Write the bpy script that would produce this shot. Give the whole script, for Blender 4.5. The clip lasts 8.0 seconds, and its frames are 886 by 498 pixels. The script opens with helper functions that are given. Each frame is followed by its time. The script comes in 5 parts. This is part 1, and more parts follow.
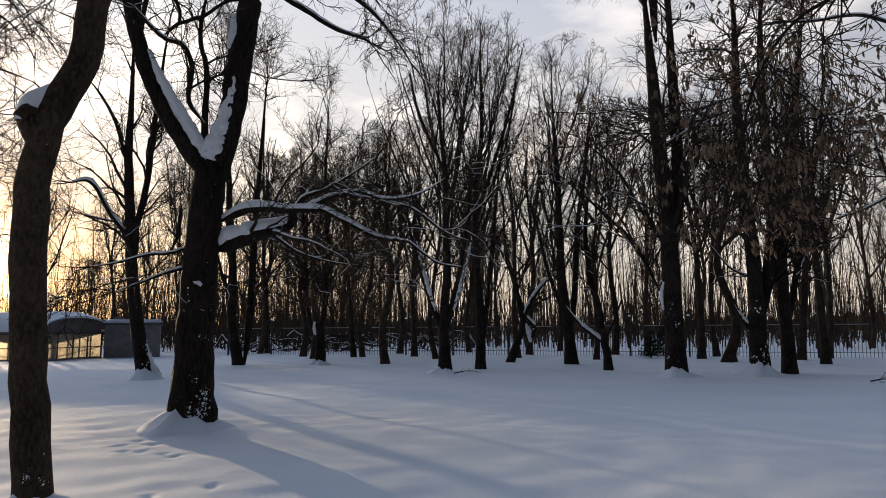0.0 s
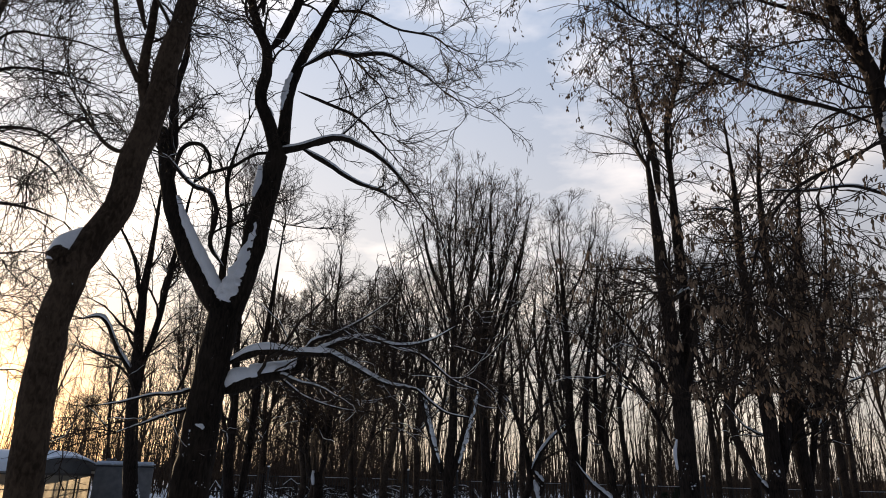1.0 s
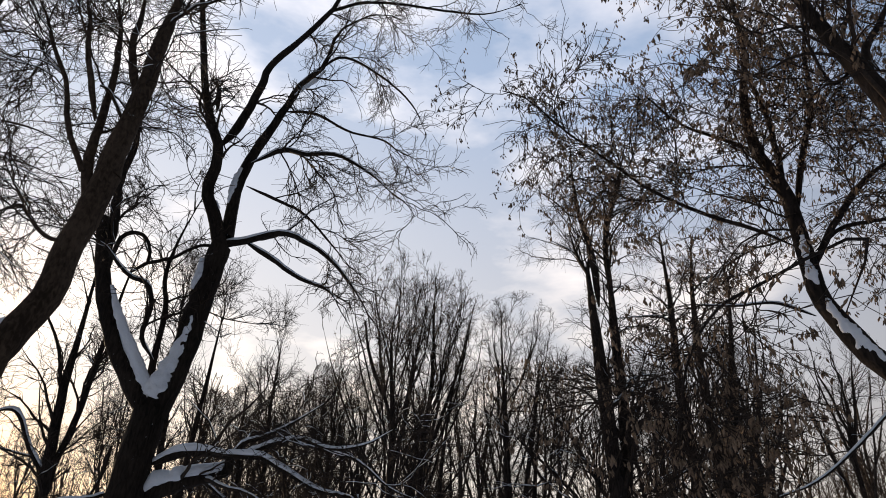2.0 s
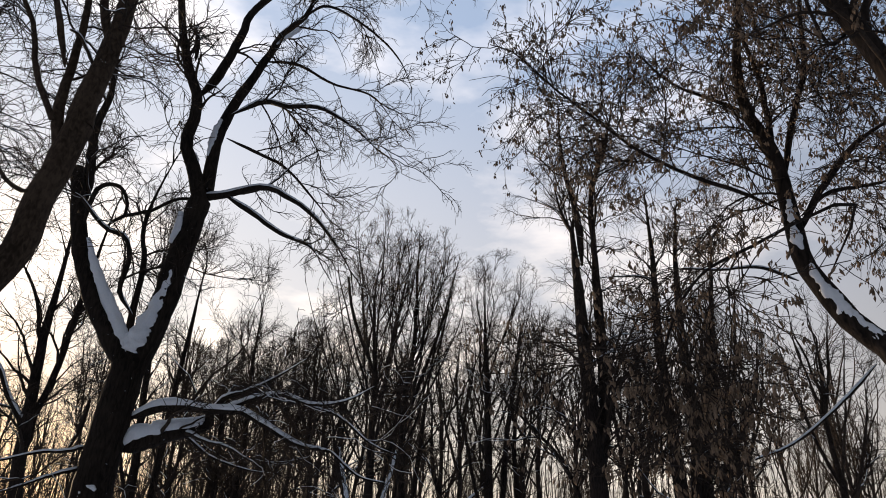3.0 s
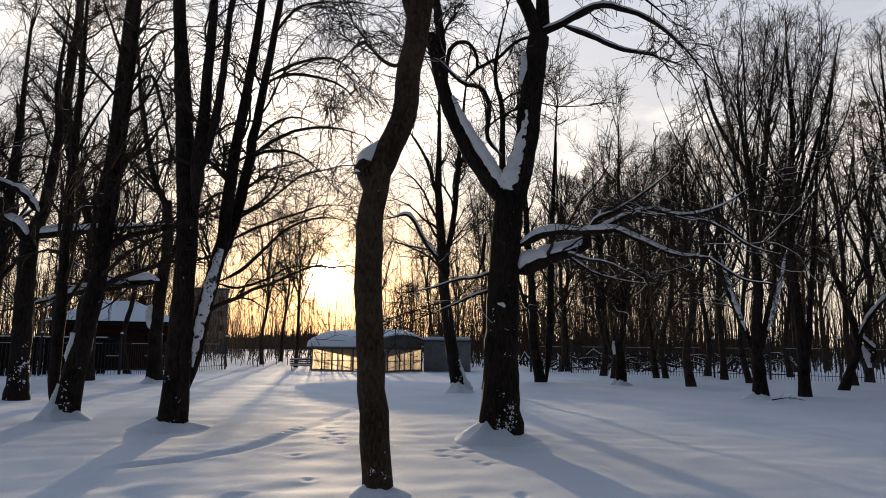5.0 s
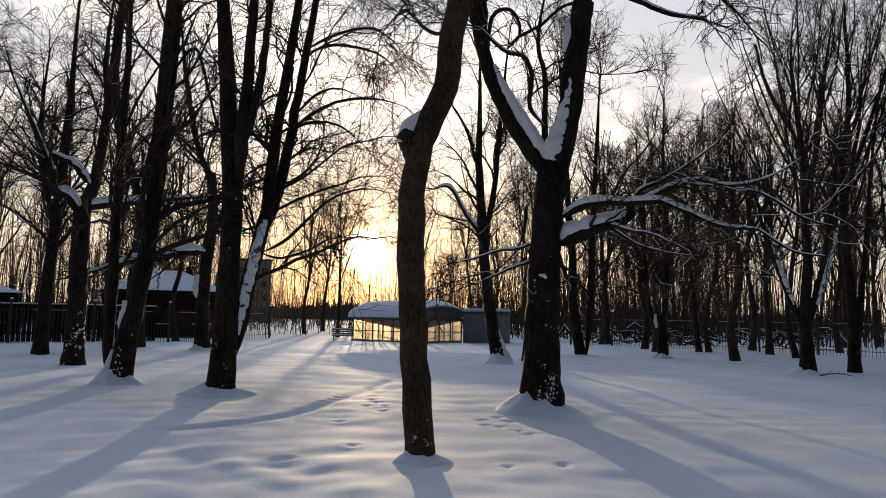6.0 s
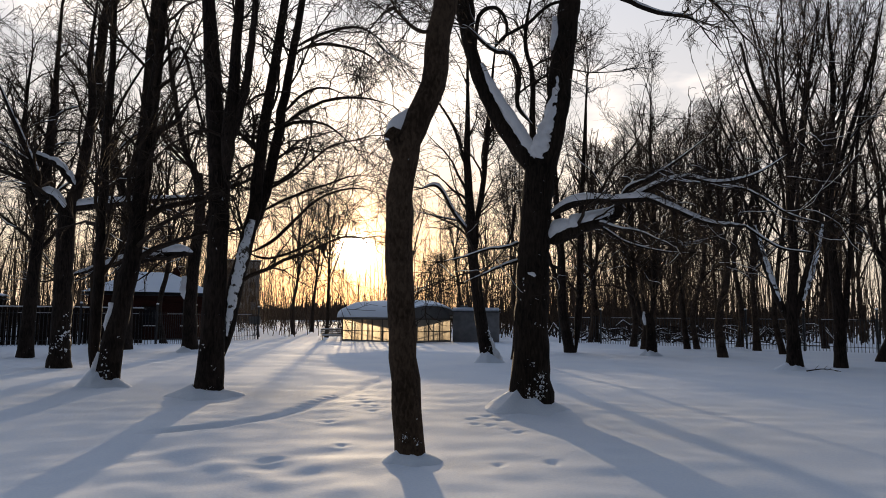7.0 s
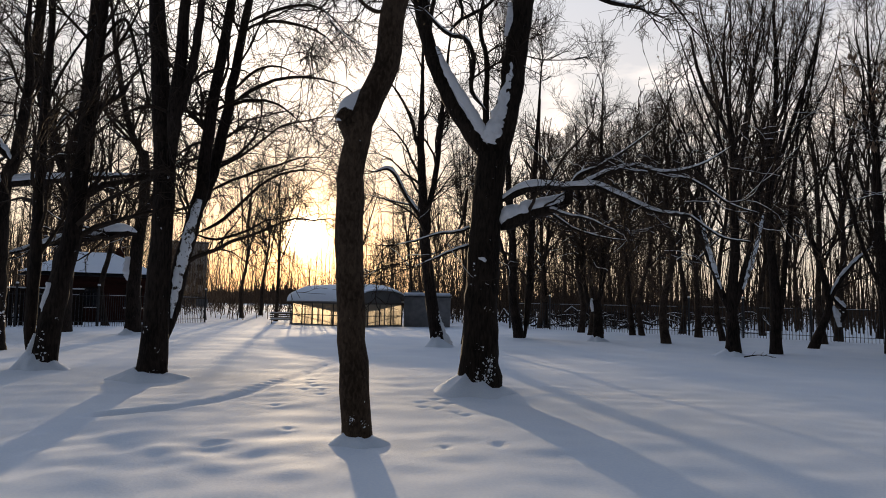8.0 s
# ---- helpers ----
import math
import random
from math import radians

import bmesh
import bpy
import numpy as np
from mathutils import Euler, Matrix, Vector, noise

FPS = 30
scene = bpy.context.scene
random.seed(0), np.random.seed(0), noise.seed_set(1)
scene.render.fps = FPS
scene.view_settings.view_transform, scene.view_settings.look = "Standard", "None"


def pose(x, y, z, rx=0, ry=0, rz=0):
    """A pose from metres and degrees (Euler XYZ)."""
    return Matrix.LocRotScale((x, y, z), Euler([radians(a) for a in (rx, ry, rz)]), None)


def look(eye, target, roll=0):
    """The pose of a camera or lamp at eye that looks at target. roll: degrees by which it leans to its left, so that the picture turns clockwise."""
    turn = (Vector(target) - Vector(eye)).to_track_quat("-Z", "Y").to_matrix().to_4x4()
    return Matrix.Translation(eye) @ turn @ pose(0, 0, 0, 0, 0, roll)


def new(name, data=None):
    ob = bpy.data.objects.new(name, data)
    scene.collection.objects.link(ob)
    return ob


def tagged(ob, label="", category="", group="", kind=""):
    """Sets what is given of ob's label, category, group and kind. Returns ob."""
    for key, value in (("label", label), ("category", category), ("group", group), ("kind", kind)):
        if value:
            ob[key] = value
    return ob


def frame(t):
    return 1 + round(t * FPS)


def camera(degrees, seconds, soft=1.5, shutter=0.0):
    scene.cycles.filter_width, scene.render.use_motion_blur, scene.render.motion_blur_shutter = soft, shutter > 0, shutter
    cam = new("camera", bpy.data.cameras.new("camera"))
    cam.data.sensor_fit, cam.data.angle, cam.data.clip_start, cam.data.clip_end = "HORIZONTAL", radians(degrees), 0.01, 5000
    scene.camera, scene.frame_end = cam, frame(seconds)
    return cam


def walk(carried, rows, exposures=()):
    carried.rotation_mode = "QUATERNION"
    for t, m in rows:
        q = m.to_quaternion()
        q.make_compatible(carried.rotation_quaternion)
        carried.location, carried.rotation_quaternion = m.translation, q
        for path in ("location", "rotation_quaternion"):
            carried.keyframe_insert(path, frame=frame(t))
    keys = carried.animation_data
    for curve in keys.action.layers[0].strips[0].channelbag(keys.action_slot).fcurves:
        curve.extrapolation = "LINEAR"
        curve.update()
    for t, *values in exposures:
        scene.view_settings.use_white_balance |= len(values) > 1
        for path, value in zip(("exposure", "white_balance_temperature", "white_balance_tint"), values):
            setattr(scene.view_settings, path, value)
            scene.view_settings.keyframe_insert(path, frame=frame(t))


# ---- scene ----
cam = camera(66.54, 8.0, soft=0.95)
PATH = [
    (0, (0.155, -0.073, 1.612), (0.145, 1.913, 1.842), -0.4),
    (0.5, (0.107, -0.05, 1.613), (0.127, 1.903, 2.046), -0.2),
    (1, (0.111, -0.187, 1.629), (0.076, 1.705, 2.277), 1.5),
    (1.5, (0.119, -0.228, 1.655), (0.189, 1.601, 2.461), 2.7),
    (2, (0.136, -0.249, 1.667), (0.253, 1.525, 2.584), 1.7),
    (2.2, (0.149, -0.18, 1.676), (0.33, 1.601, 2.568), 2.2),
    (3.3, (0.163, -0.143, 1.76), (0.31, 1.704, 2.514), 1.4),
    (3.5, (0.153, -0.141, 1.76), (0.14, 1.73, 2.466), 1.3),
    (4, (0.123, -0.168, 1.66), (-0.297, 1.696, 2.251), 0.8),
    (4.5, (0.208, -0.284, 1.627), (-0.489, 1.534, 2.084), 0.6),
    (4.7, (0.219, -0.292, 1.631), (-0.554, 1.513, 2.007), 0.4),
    (5.8, (0.22, -0.355, 1.621), (-0.705, 1.407, 1.822), 1.1),
    (6, (0.184, -0.312, 1.61), (-0.766, 1.437, 1.81), 1.0),
    (6.5, (0.179, -0.31, 1.607), (-0.786, 1.432, 1.793), 0.9),
    (7, (0.179, -0.289, 1.602), (-0.742, 1.475, 1.801), 0.5),
    (7.5, (0.199, -0.295, 1.607), (-0.648, 1.506, 1.799), 0.9),
    (8, (0.198, -0.267, 1.579), (-0.598, 1.561, 1.737), 1.1),
]
walk(cam, [(t, look(eye, target, roll)) for t, eye, target, roll in PATH], ((0.0, -0.02), (1.5, 0.04), (3.5, 0.04), (4.5, -0.02), (6.0, -0.04), (8.0, -0.03)))

# ---- world, sun ----
SUN_AZ, SUN_EL = 35.1, 5.35          # degrees to the left of +y, degrees up
sun_dir = Vector((-math.sin(radians(SUN_AZ)) * math.cos(radians(SUN_EL)),
                  math.cos(radians(SUN_AZ)) * math.cos(radians(SUN_EL)), math.sin(radians(SUN_EL))))


def make_world():
    w = bpy.data.worlds.new("winter_sky")
    scene.world = w
    w.use_nodes = True
    nt = w.node_tree
    nt.nodes.clear()
    N, L = nt.nodes.new, nt.links.new
    out = N("ShaderNodeOutputWorld")
    bg = N("ShaderNodeBackground")
    sky = N("ShaderNodeTexSky")
    sky.sky_type, sky.sun_disc = "NISHITA", False
    sky.sun_elevation, sky.sun_rotation = radians(SUN_EL), radians(-SUN_AZ)
    sky.air_density, sky.dust_density, sky.ozone_density = 1.0, 1.2, 1.5
    co = N("ShaderNodeTexCoord")
    # thin streaky cloud
    mp = N("ShaderNodeMapping")
    mp.inputs["Scale"].default_value = (1.0, 1.0, 2.6)
    L(co.outputs["Generated"], mp.inputs["Vector"])
    nz = N("ShaderNodeTexNoise")
    nz.inputs["Scale"].default_value, nz.inputs["Detail"].default_value = 2.6, 6
    nz.inputs["Roughness"].default_value = 0.55
    L(mp.outputs["Vector"], nz.inputs["Vector"])
    ramp = N("ShaderNodeValToRGB")
    ramp.color_ramp.elements[0].position, ramp.color_ramp.elements[1].position = 0.49, 0.68
    L(nz.outputs["Fac"], ramp.inputs["Fac"])
    # how near a direction lies to the sun
    dot = N("ShaderNodeVectorMath")
    dot.operation = "DOT_PRODUCT"
    nrm = N("ShaderNodeVectorMath")
    nrm.operation = "NORMALIZE"
    L(co.outputs["Generated"], nrm.inputs[0])
    L(nrm.outputs["Vector"], dot.inputs[0])
    dot.inputs[1].default_value = sun_dir

    def lobe(power, amount):
        mx = N("ShaderNodeMath")
        mx.operation = "MAXIMUM"
        L(dot.outputs["Value"], mx.inputs[0])
        mx.inputs[1].default_value = 0.0
        pw = N("ShaderNodeMath")
        pw.operation = "POWER"
        L(mx.outputs[0], pw.inputs[0])
        pw.inputs[1].default_value = power
        mu = N("ShaderNodeMath")
        mu.operation = "MULTIPLY"
        L(pw.outputs[0], mu.inputs[0])
        mu.inputs[1].default_value = amount
        return mu.outputs[0]

    def scaled(color, fac):
        v = N("ShaderNodeVectorMath")
        v.operation = "SCALE"
        if isinstance(color, tuple):
            v.inputs[0].default_value = color
        else:
            L(color, v.inputs[0])
        if isinstance(fac, float):
            v.inputs["Scale"].default_value = fac
        else:
            L(fac, v.inputs["Scale"])
        return v.outputs["Vector"]

    def plus(a, b):
        v = N("ShaderNodeVectorMath")
        L(a, v.inputs[0])
        L(b, v.inputs[1])
        return v.outputs["Vector"]

    # cloud glows most on the sun's side
    sw = N("ShaderNodeMapRange")
    sw.inputs["From Min"].default_value, sw.inputs["To Min"].default_value = -0.2, 0.1
    L(dot.outputs["Value"], sw.inputs["Value"])
    sunward = sw.outputs["Result"]
    # pale haze low down, blue overhead
    up, blue, zz = N("ShaderNodeMapRange"), N("ShaderNodeMix"), N("ShaderNodeSeparateXYZ")
    L(nrm.outputs["Vector"], zz.inputs[0])
    L(zz.outputs["Z"], up.inputs["Value"])
    up.inputs["From Min"].default_value, up.inputs["From Max"].default_value = 0.05, 0.66
    blue.data_type = "RGBA"
    L(up.outputs["Result"], blue.inputs[0])
    blue.inputs[6].default_value, blue.inputs[7].default_value = (0.67, 0.59, 0.52, 1), (0.32, 0.43, 0.63, 1)
    dusk = N("ShaderNodeMapRange")
    L(dot.outputs["Value"], dusk.inputs["Value"])
    dusk.inputs["From Min"].default_value, dusk.inputs["From Max"].default_value = -0.45, 0.45
    dusk.inputs["To Min"].default_value, dusk.inputs["To Max"].default_value = 0.08, 0.98
    total = plus(scaled(sky.outputs["Color"], SKY), scaled(blue.outputs[2], dusk.outputs["Result"]))
    total = plus(total, scaled(scaled(CLOUD, ramp.outputs["Color"]), sunward))
    total = plus(total, scaled((1.0, 0.86, 0.69), lobe(3.4, HAZE)))
    total = plus(total, scaled((1.0, 0.64, 0.32), lobe(70.0, 0.48)))
    total = plus(total, scaled((1.0, 0.72, 0.40), lobe(700.0, 1.7)))
    # the low sky towards the sun is golden
    sep, low, both, tint, mul = N("ShaderNodeSeparateXYZ"), N("ShaderNodeMapRange"), N("ShaderNodeMath"), N("ShaderNodeMix"), N("ShaderNodeVectorMath")
    L(nrm.outputs["Vector"], sep.inputs[0])
    L(sep.outputs["Z"], low.inputs["Value"])
    low.inputs["From Min"].default_value, low.inputs["From Max"].default_value = 0.02, 0.26
    low.inputs["To Min"].default_value, low.inputs["To Max"].default_value = 1.0, 0.0
    both.operation = "MULTIPLY"
    L(low.outputs["Result"], both.inputs[0])
    L(lobe(6.0, 1.0), both.inputs[1])
    tint.data_type = "RGBA"
    L(both.outputs[0], tint.inputs[0])
    tint.inputs[6].default_value, tint.inputs[7].default_value = (1, 1, 1, 1), (0.96, 0.79, 0.57, 1)
    mul.operation = "MULTIPLY"
    L(total, mul.inputs[0])
    L(tint.outputs[2], mul.inputs[1])
    total = plus(mul.outputs["Vector"], scaled((1.0, 0.86, 0.62), lobe(8500.0, 70.0)))
    L(total, bg.inputs["Color"])
    L(bg.outputs[0], out.inputs["Surface"])


SKY, HAZE, CLOUD = 0.02, 0.45, (0.9, 0.72, 0.54)
make_world()
lamp = bpy.data.lights.new("sun", "SUN")
lamp.energy, lamp.angle, lamp.color = 5.0, radians(0.9), (1.0, 0.75, 0.47)
sun_ob = new("sun", lamp)
sun_ob.matrix_world = Matrix.Translation(sun_dir * 200) @ sun_dir.to_track_quat("Z", "Y").to_matrix().to_4x4()


# ---- materials ----
def material(name, rough=0.8, metal=0.0):
    m = bpy.data.materials.new(name)
    m.use_nodes = True
    b = m.node_tree.nodes["Principled BSDF"]
    b.inputs["Roughness"].default_value, b.inputs["Metallic"].default_value = rough, metal
    if rough > 0.6:
        b.inputs["Specular IOR Level"].default_value = 0.12
    return m, m.node_tree.nodes.new, m.node_tree.links.new, b


def mottled(name, c0, c1, scale, rough=0.8, bump=0.3, fine=8.0, metal=0.0, stretch=(1, 1, 1), dist=0.01, vary=0.0):
    """Two scales of noise between two colours, with relief."""
    m, N, L, b = material(name, rough, metal)
    co, mp = N("ShaderNodeTexCoord"), N("ShaderNodeMapping")
    mp.inputs["Scale"].default_value = stretch
    L(co.outputs["Object"], mp.inputs["Vector"])
    n1, n2 = N("ShaderNodeTexNoise"), N("ShaderNodeTexNoise")
    n1.inputs["Scale"].default_value, n1.inputs["Detail"].default_value = scale, 4
    n2.inputs["Scale"].default_value, n2.inputs["Detail"].default_value = scale * fine, 5
    L(mp.outputs["Vector"], n1.inputs["Vector"])
    L(mp.outputs["Vector"], n2.inputs["Vector"])
    mix = N("ShaderNodeMix")
    mix.data_type = "FLOAT"
    mix.inputs[0].default_value = 0.5
    L(n1.outputs["Fac"], mix.inputs[2])
    L(n2.outputs["Fac"], mix.inputs[3])
    ramp = N("ShaderNodeValToRGB")
    e = ramp.color_ramp.elements
    e[0].position, e[1].position = 0.36, 0.64
    e[0].color, e[1].color = (*c0, 1), (*c1, 1)
    L(mix.outputs[0], ramp.inputs["Fac"])
    col = ramp.outputs["Color"]
    if vary:
        info, hsv, mr = N("ShaderNodeObjectInfo"), N("ShaderNodeHueSaturation"), N("ShaderNodeMapRange")
        mr.inputs["To Min"].default_value, mr.inputs["To Max"].default_value = 1 - vary, 1 + vary
        L(info.outputs["Random"], mr.inputs["Value"])
        L(mr.outputs["Result"], hsv.inputs["Value"])
        L(col, hsv.inputs["Color"])
        col = hsv.outputs["Color"]
    L(col, b.inputs["Base Color"])
    bp = N("ShaderNodeBump")
    bp.inputs["Strength"].default_value, bp.inputs["Distance"].default_value = bump, dist
    L(n2.outputs["Fac"], bp.inputs["Height"])
    L(bp.outputs["Normal"], b.inputs["Normal"])
    return m


def bark_material(name, c0, c1, frost, stretch=(1, 1, 0.22), bump=0.65):
    """Furrowed bark with small plates of wind-blown snow stuck in it."""
    m, N, L, b = material(name, 0.9)
    co, mp = N("ShaderNodeTexCoord"), N("ShaderNodeMapping")
    mp.inputs["Scale"].default_value = stretch
    L(co.outputs["Object"], mp.inputs["Vector"])
    fur, big, fr = N("ShaderNodeTexNoise"), N("ShaderNodeTexNoise"), N("ShaderNodeTexNoise")
    fur.inputs["Scale"].default_value, fur.inputs["Detail"].default_value = 26, 6
    fur.inputs["Distortion"].default_value = 0.6
    big.inputs["Scale"].default_value, big.inputs["Detail"].default_value = 1.7, 3
    fr.inputs["Scale"].default_value, fr.inputs["Detail"].default_value = 8.0, 9
    fr.inputs["Roughness"].default_value = 0.68
    L(mp.outputs["Vector"], fur.inputs["Vector"])
    L(co.outputs["Object"], big.inputs["Vector"])
    L(co.outputs["Object"], fr.inputs["Vector"])
    mix = N("ShaderNodeMix")
    mix.data_type = "FLOAT"
    mix.inputs[0].default_value = 0.4
    L(fur.outputs["Fac"], mix.inputs[2])
    L(big.outputs["Fac"], mix.inputs[3])
    ramp = N("ShaderNodeValToRGB")
    e = ramp.color_ramp.elements
    e[0].position, e[1].position = 0.38, 0.62
    e[0].color, e[1].color = (*c0, 1), (*c1, 1)
    L(mix.outputs[0], ramp.inputs["Fac"])
    mask = N("ShaderNodeMapRange")
    mask.inputs["From Min"].default_value, mask.inputs["From Max"].default_value = frost, frost + 0.04
    L(fr.outputs["Fac"], mask.inputs["Value"])
    white = N("ShaderNodeMix")
    white.data_type = "RGBA"
    white.inputs[7].default_value = (0.8, 0.82, 0.85, 1)
    L(mask.outputs["Result"], white.inputs[0])
    L(ramp.outputs["Color"], white.inputs[6])
    L(white.outputs[2], b.inputs["Base Color"])
    bp = N("ShaderNodeBump")
    bp.inputs["Strength"].default_value, bp.inputs["Distance"].default_value = bump, 0.025
    L(fur.outputs["Fac"], bp.inputs["Height"])
    L(bp.outputs["Normal"], b.inputs["Normal"])
    return m


BARK = bark_material("grey_brown_bark", (0.009, 0.007, 0.006), (0.04, 0.029, 0.023), 0.68)
BARK_FROSTED = bark_material("frosted_bark", (0.009, 0.007, 0.0055), (0.034, 0.025, 0.019), 0.67)
RED_TIMBER = mottled("dark_red_boards", (0.022, 0.008, 0.006), (0.05, 0.017, 0.012), 1.5, 0.85, 0.2, stretch=(0.3, 0.3, 3))
DARK_TIMBER = mottled("dark_timber", (0.008, 0.006, 0.005), (0.025, 0.016, 0.013), 1.5, 0.85, 0.2, stretch=(0.3, 0.3, 3))
BARK_SMOOTH = bark_material("smooth_bark", (0.026, 0.017, 0.011), (0.082, 0.056, 0.038), 0.70, (1, 1, 0.5), 0.35)
SNOW_THIN = bark_material("thin_snow_on_bark", (0.03, 0.024, 0.02), (0.10, 0.085, 0.07), 0.42, (1, 1, 0.5), 0.5)
BARK_FAR = mottled("far_bark", (0.014, 0.010, 0.008), (0.07, 0.05, 0.037), 3.0, 0.9, 0.2, vary=0.25)
TWIG = mottled("twig_bark", (0.018, 0.013, 0.010), (0.058, 0.041, 0.030), 6.0, 0.85, 0.0)
# bark brown lightened for the far wood: distance haze put into the colour
TWIG_FAR_HAZY = mottled("hazy_far_twig_bark", (0.03, 0.021, 0.015), (0.10, 0.068, 0.047), 2.0, 0.85, 0.0)
SNOW = mottled("snow", (0.70, 0.77, 0.88), (0.80, 0.85, 0.92), 0.5, 0.8, 0.4, fine=60.0, dist=0.007)
SNOW.node_tree.nodes["Principled BSDF"].inputs["Specular IOR Level"].default_value = 0.09
SNOW_CLUMP = mottled("clinging_snow", (0.78, 0.80, 0.84), (0.87, 0.87, 0.89), 4.0, 0.7, 0.5, fine=9.0, dist=0.02)
SEED = mottled("dry_seed", (0.10, 0.068, 0.045), (0.24, 0.165, 0.11), 12.0, 0.8, 0.0)
METAL = mottled("painted_fence_steel", (0.012, 0.013, 0.015), (0.03, 0.03, 0.032), 5.0, 0.5, 0.1)
POLY = mottled("grey_panel", (0.09, 0.088, 0.085), (0.14, 0.135, 0.13), 1.5, 0.5, 0.05)
FRAME = mottled("window_frame_paint", (0.05, 0.042, 0.035), (0.09, 0.075, 0.06), 6.0, 0.5, 0.05)
PLANK = mottled("weathered_plank", (0.10, 0.08, 0.06), (0.2, 0.16, 0.12), 4.0, 0.8, 0.2, stretch=(0.2, 1, 1))
CONCRETE = mottled("grey_concrete", (0.16, 0.16, 0.16), (0.26, 0.25, 0.25), 0.4, 0.9, 0.1)
NEEDLE = mottled("fir_needles", (0.012, 0.022, 0.013), (0.03, 0.05, 0.028), 5.0, 0.8, 0.1)


def glass_material(clear):
    m, N, L, b = material("milky_glazing", 0.25)
    b.inputs["Base Color"].default_value = (0.30, 0.25, 0.18, 1)
    b.inputs["Transmission Weight"].default_value = clear
    b.inputs["Roughness"].default_value = 0.6
    nz, bp = N("ShaderNodeTexNoise"), N("ShaderNodeBump")
    nz.inputs["Scale"].default_value = 2.0
    bp.inputs["Strength"].default_value = 0.1
    L(nz.outputs["Fac"], bp.inputs["Height"])
    L(bp.outputs["Normal"], b.inputs["Normal"])
    return m


GLAZING, GLAZING_DULL = glass_material(0.55), glass_material(0.16)


# ---- mesh helpers ----
def mesh_from(name, verts, faces, mat, smooth=True):
    """A mesh from arrays: verts (n, 3) and quads or triangles (m, k)."""
    me = bpy.data.meshes.new(name)
    verts, faces = np.asarray(verts, np.float32), np.asarray(faces, np.int32)
    k = faces.shape[1]
    me.vertices.add(len(verts))
    me.vertices.foreach_set("co", verts.ravel())
    me.loops.add(faces.size)
    me.loops.foreach_set("vertex_index", faces.ravel())
    me.polygons.add(len(faces))
    me.polygons.foreach_set("loop_start", np.arange(0, faces.size, k, dtype=np.int32))
    me.polygons.foreach_set("loop_total", np.full(len(faces), k, np.int32))
    me.polygons.foreach_set("use_smooth", np.full(len(faces), smooth))
    me.materials.append(mat)
    me.update()
    me.validate()
    return me


def child(name, me, parent, label=""):
    ob = new(name, me)
    ob.parent = parent
    return tagged(ob, label)


def part(name, bm, mat, parent, label=""):
    """Links a bmesh as one mesh object under a thing."""
    me = bpy.data.meshes.new(name)
    bm.to_mesh(me)
    bm.free()
    me.materials.append(mat)
    return child(name, me, parent, label)


def empty_thing(name, place, label, category, group="", kind=""):
    ob = new(name)
    ob.empty_display_size = 0.2
    ob.location = place
    return tagged(ob, label, category, group, kind)


def unit(v):
    return v / np.maximum(np.linalg.norm(v, axis=-1, keepdims=True), 1e-9)


def tubes(P, R, sides, lump=0.0, rng=None):
    """Verts and quads of tapered tubes. P (b, n, 3), R (b, n)."""
    b, n, _ = P.shape
    tan = unit(np.gradient(P, axis=1))
    ref = np.where(np.abs(tan[:, :1, 2:3]) > 0.8, np.array([1.0, 0, 0]), np.array([0, 0, 1.0]))
    ref = np.repeat(ref, n, 1)
    u = unit(np.cross(tan, ref))
    v = np.cross(tan, u)
    a = np.arange(sides) * 2 * np.pi / sides
    rad = R[:, :, None] * np.ones(sides)
    if lump and rng is not None:
        rad = rad * (1 + lump * rng.normal(size=(b, n, sides)))
    V = P[:, :, None] + rad[..., None] * (u[:, :, None] * np.cos(a)[:, None] + v[:, :, None] * np.sin(a)[:, None])
    i = np.arange(b * n * sides).reshape(b, n, sides)
    lo, hi = i[:, :-1], i[:, 1:]
    F = np.stack([lo, hi, np.roll(hi, -1, 2), np.roll(lo, -1, 2)], -1).reshape(-1, 4)
    return V.reshape(-1, 3), F


class Heap:
    """Gathers tubes into one mesh."""

    def __init__(self):
        self.v, self.f, self.n = [], [], 0

    def add(self, V, F):
        self.v.append(V)
        self.f.append(F + self.n)
        self.n += len(V)

    def mesh(self, name, mat, smooth=True):
        return mesh_from(name, np.concatenate(self.v), np.concatenate(self.f), mat, smooth)


def resample(pts, n):
    """A smooth line of n points through a few (Catmull-Rom)."""
    p = np.array(pts, float)
    if len(p) == 2:
        p = np.array([p[0], (p[0] + p[1]) / 2, p[1]])
    e = np.vstack([2 * p[0] - p[1], p, 2 * p[-1] - p[-2]])
    t = np.linspace(0, len(p) - 1 - 1e-6, n)
    k = t.astype(int)
    w = (t - k)[:, None]
    a, b, c, d = e[k], e[k + 1], e[k + 2], e[k + 3]
    return 0.5 * (2 * b + (c - a) * w + (2 * a - 5 * b + 4 * c - d) * w ** 2 + (3 * b - a - 3 * c + d) * w ** 3)


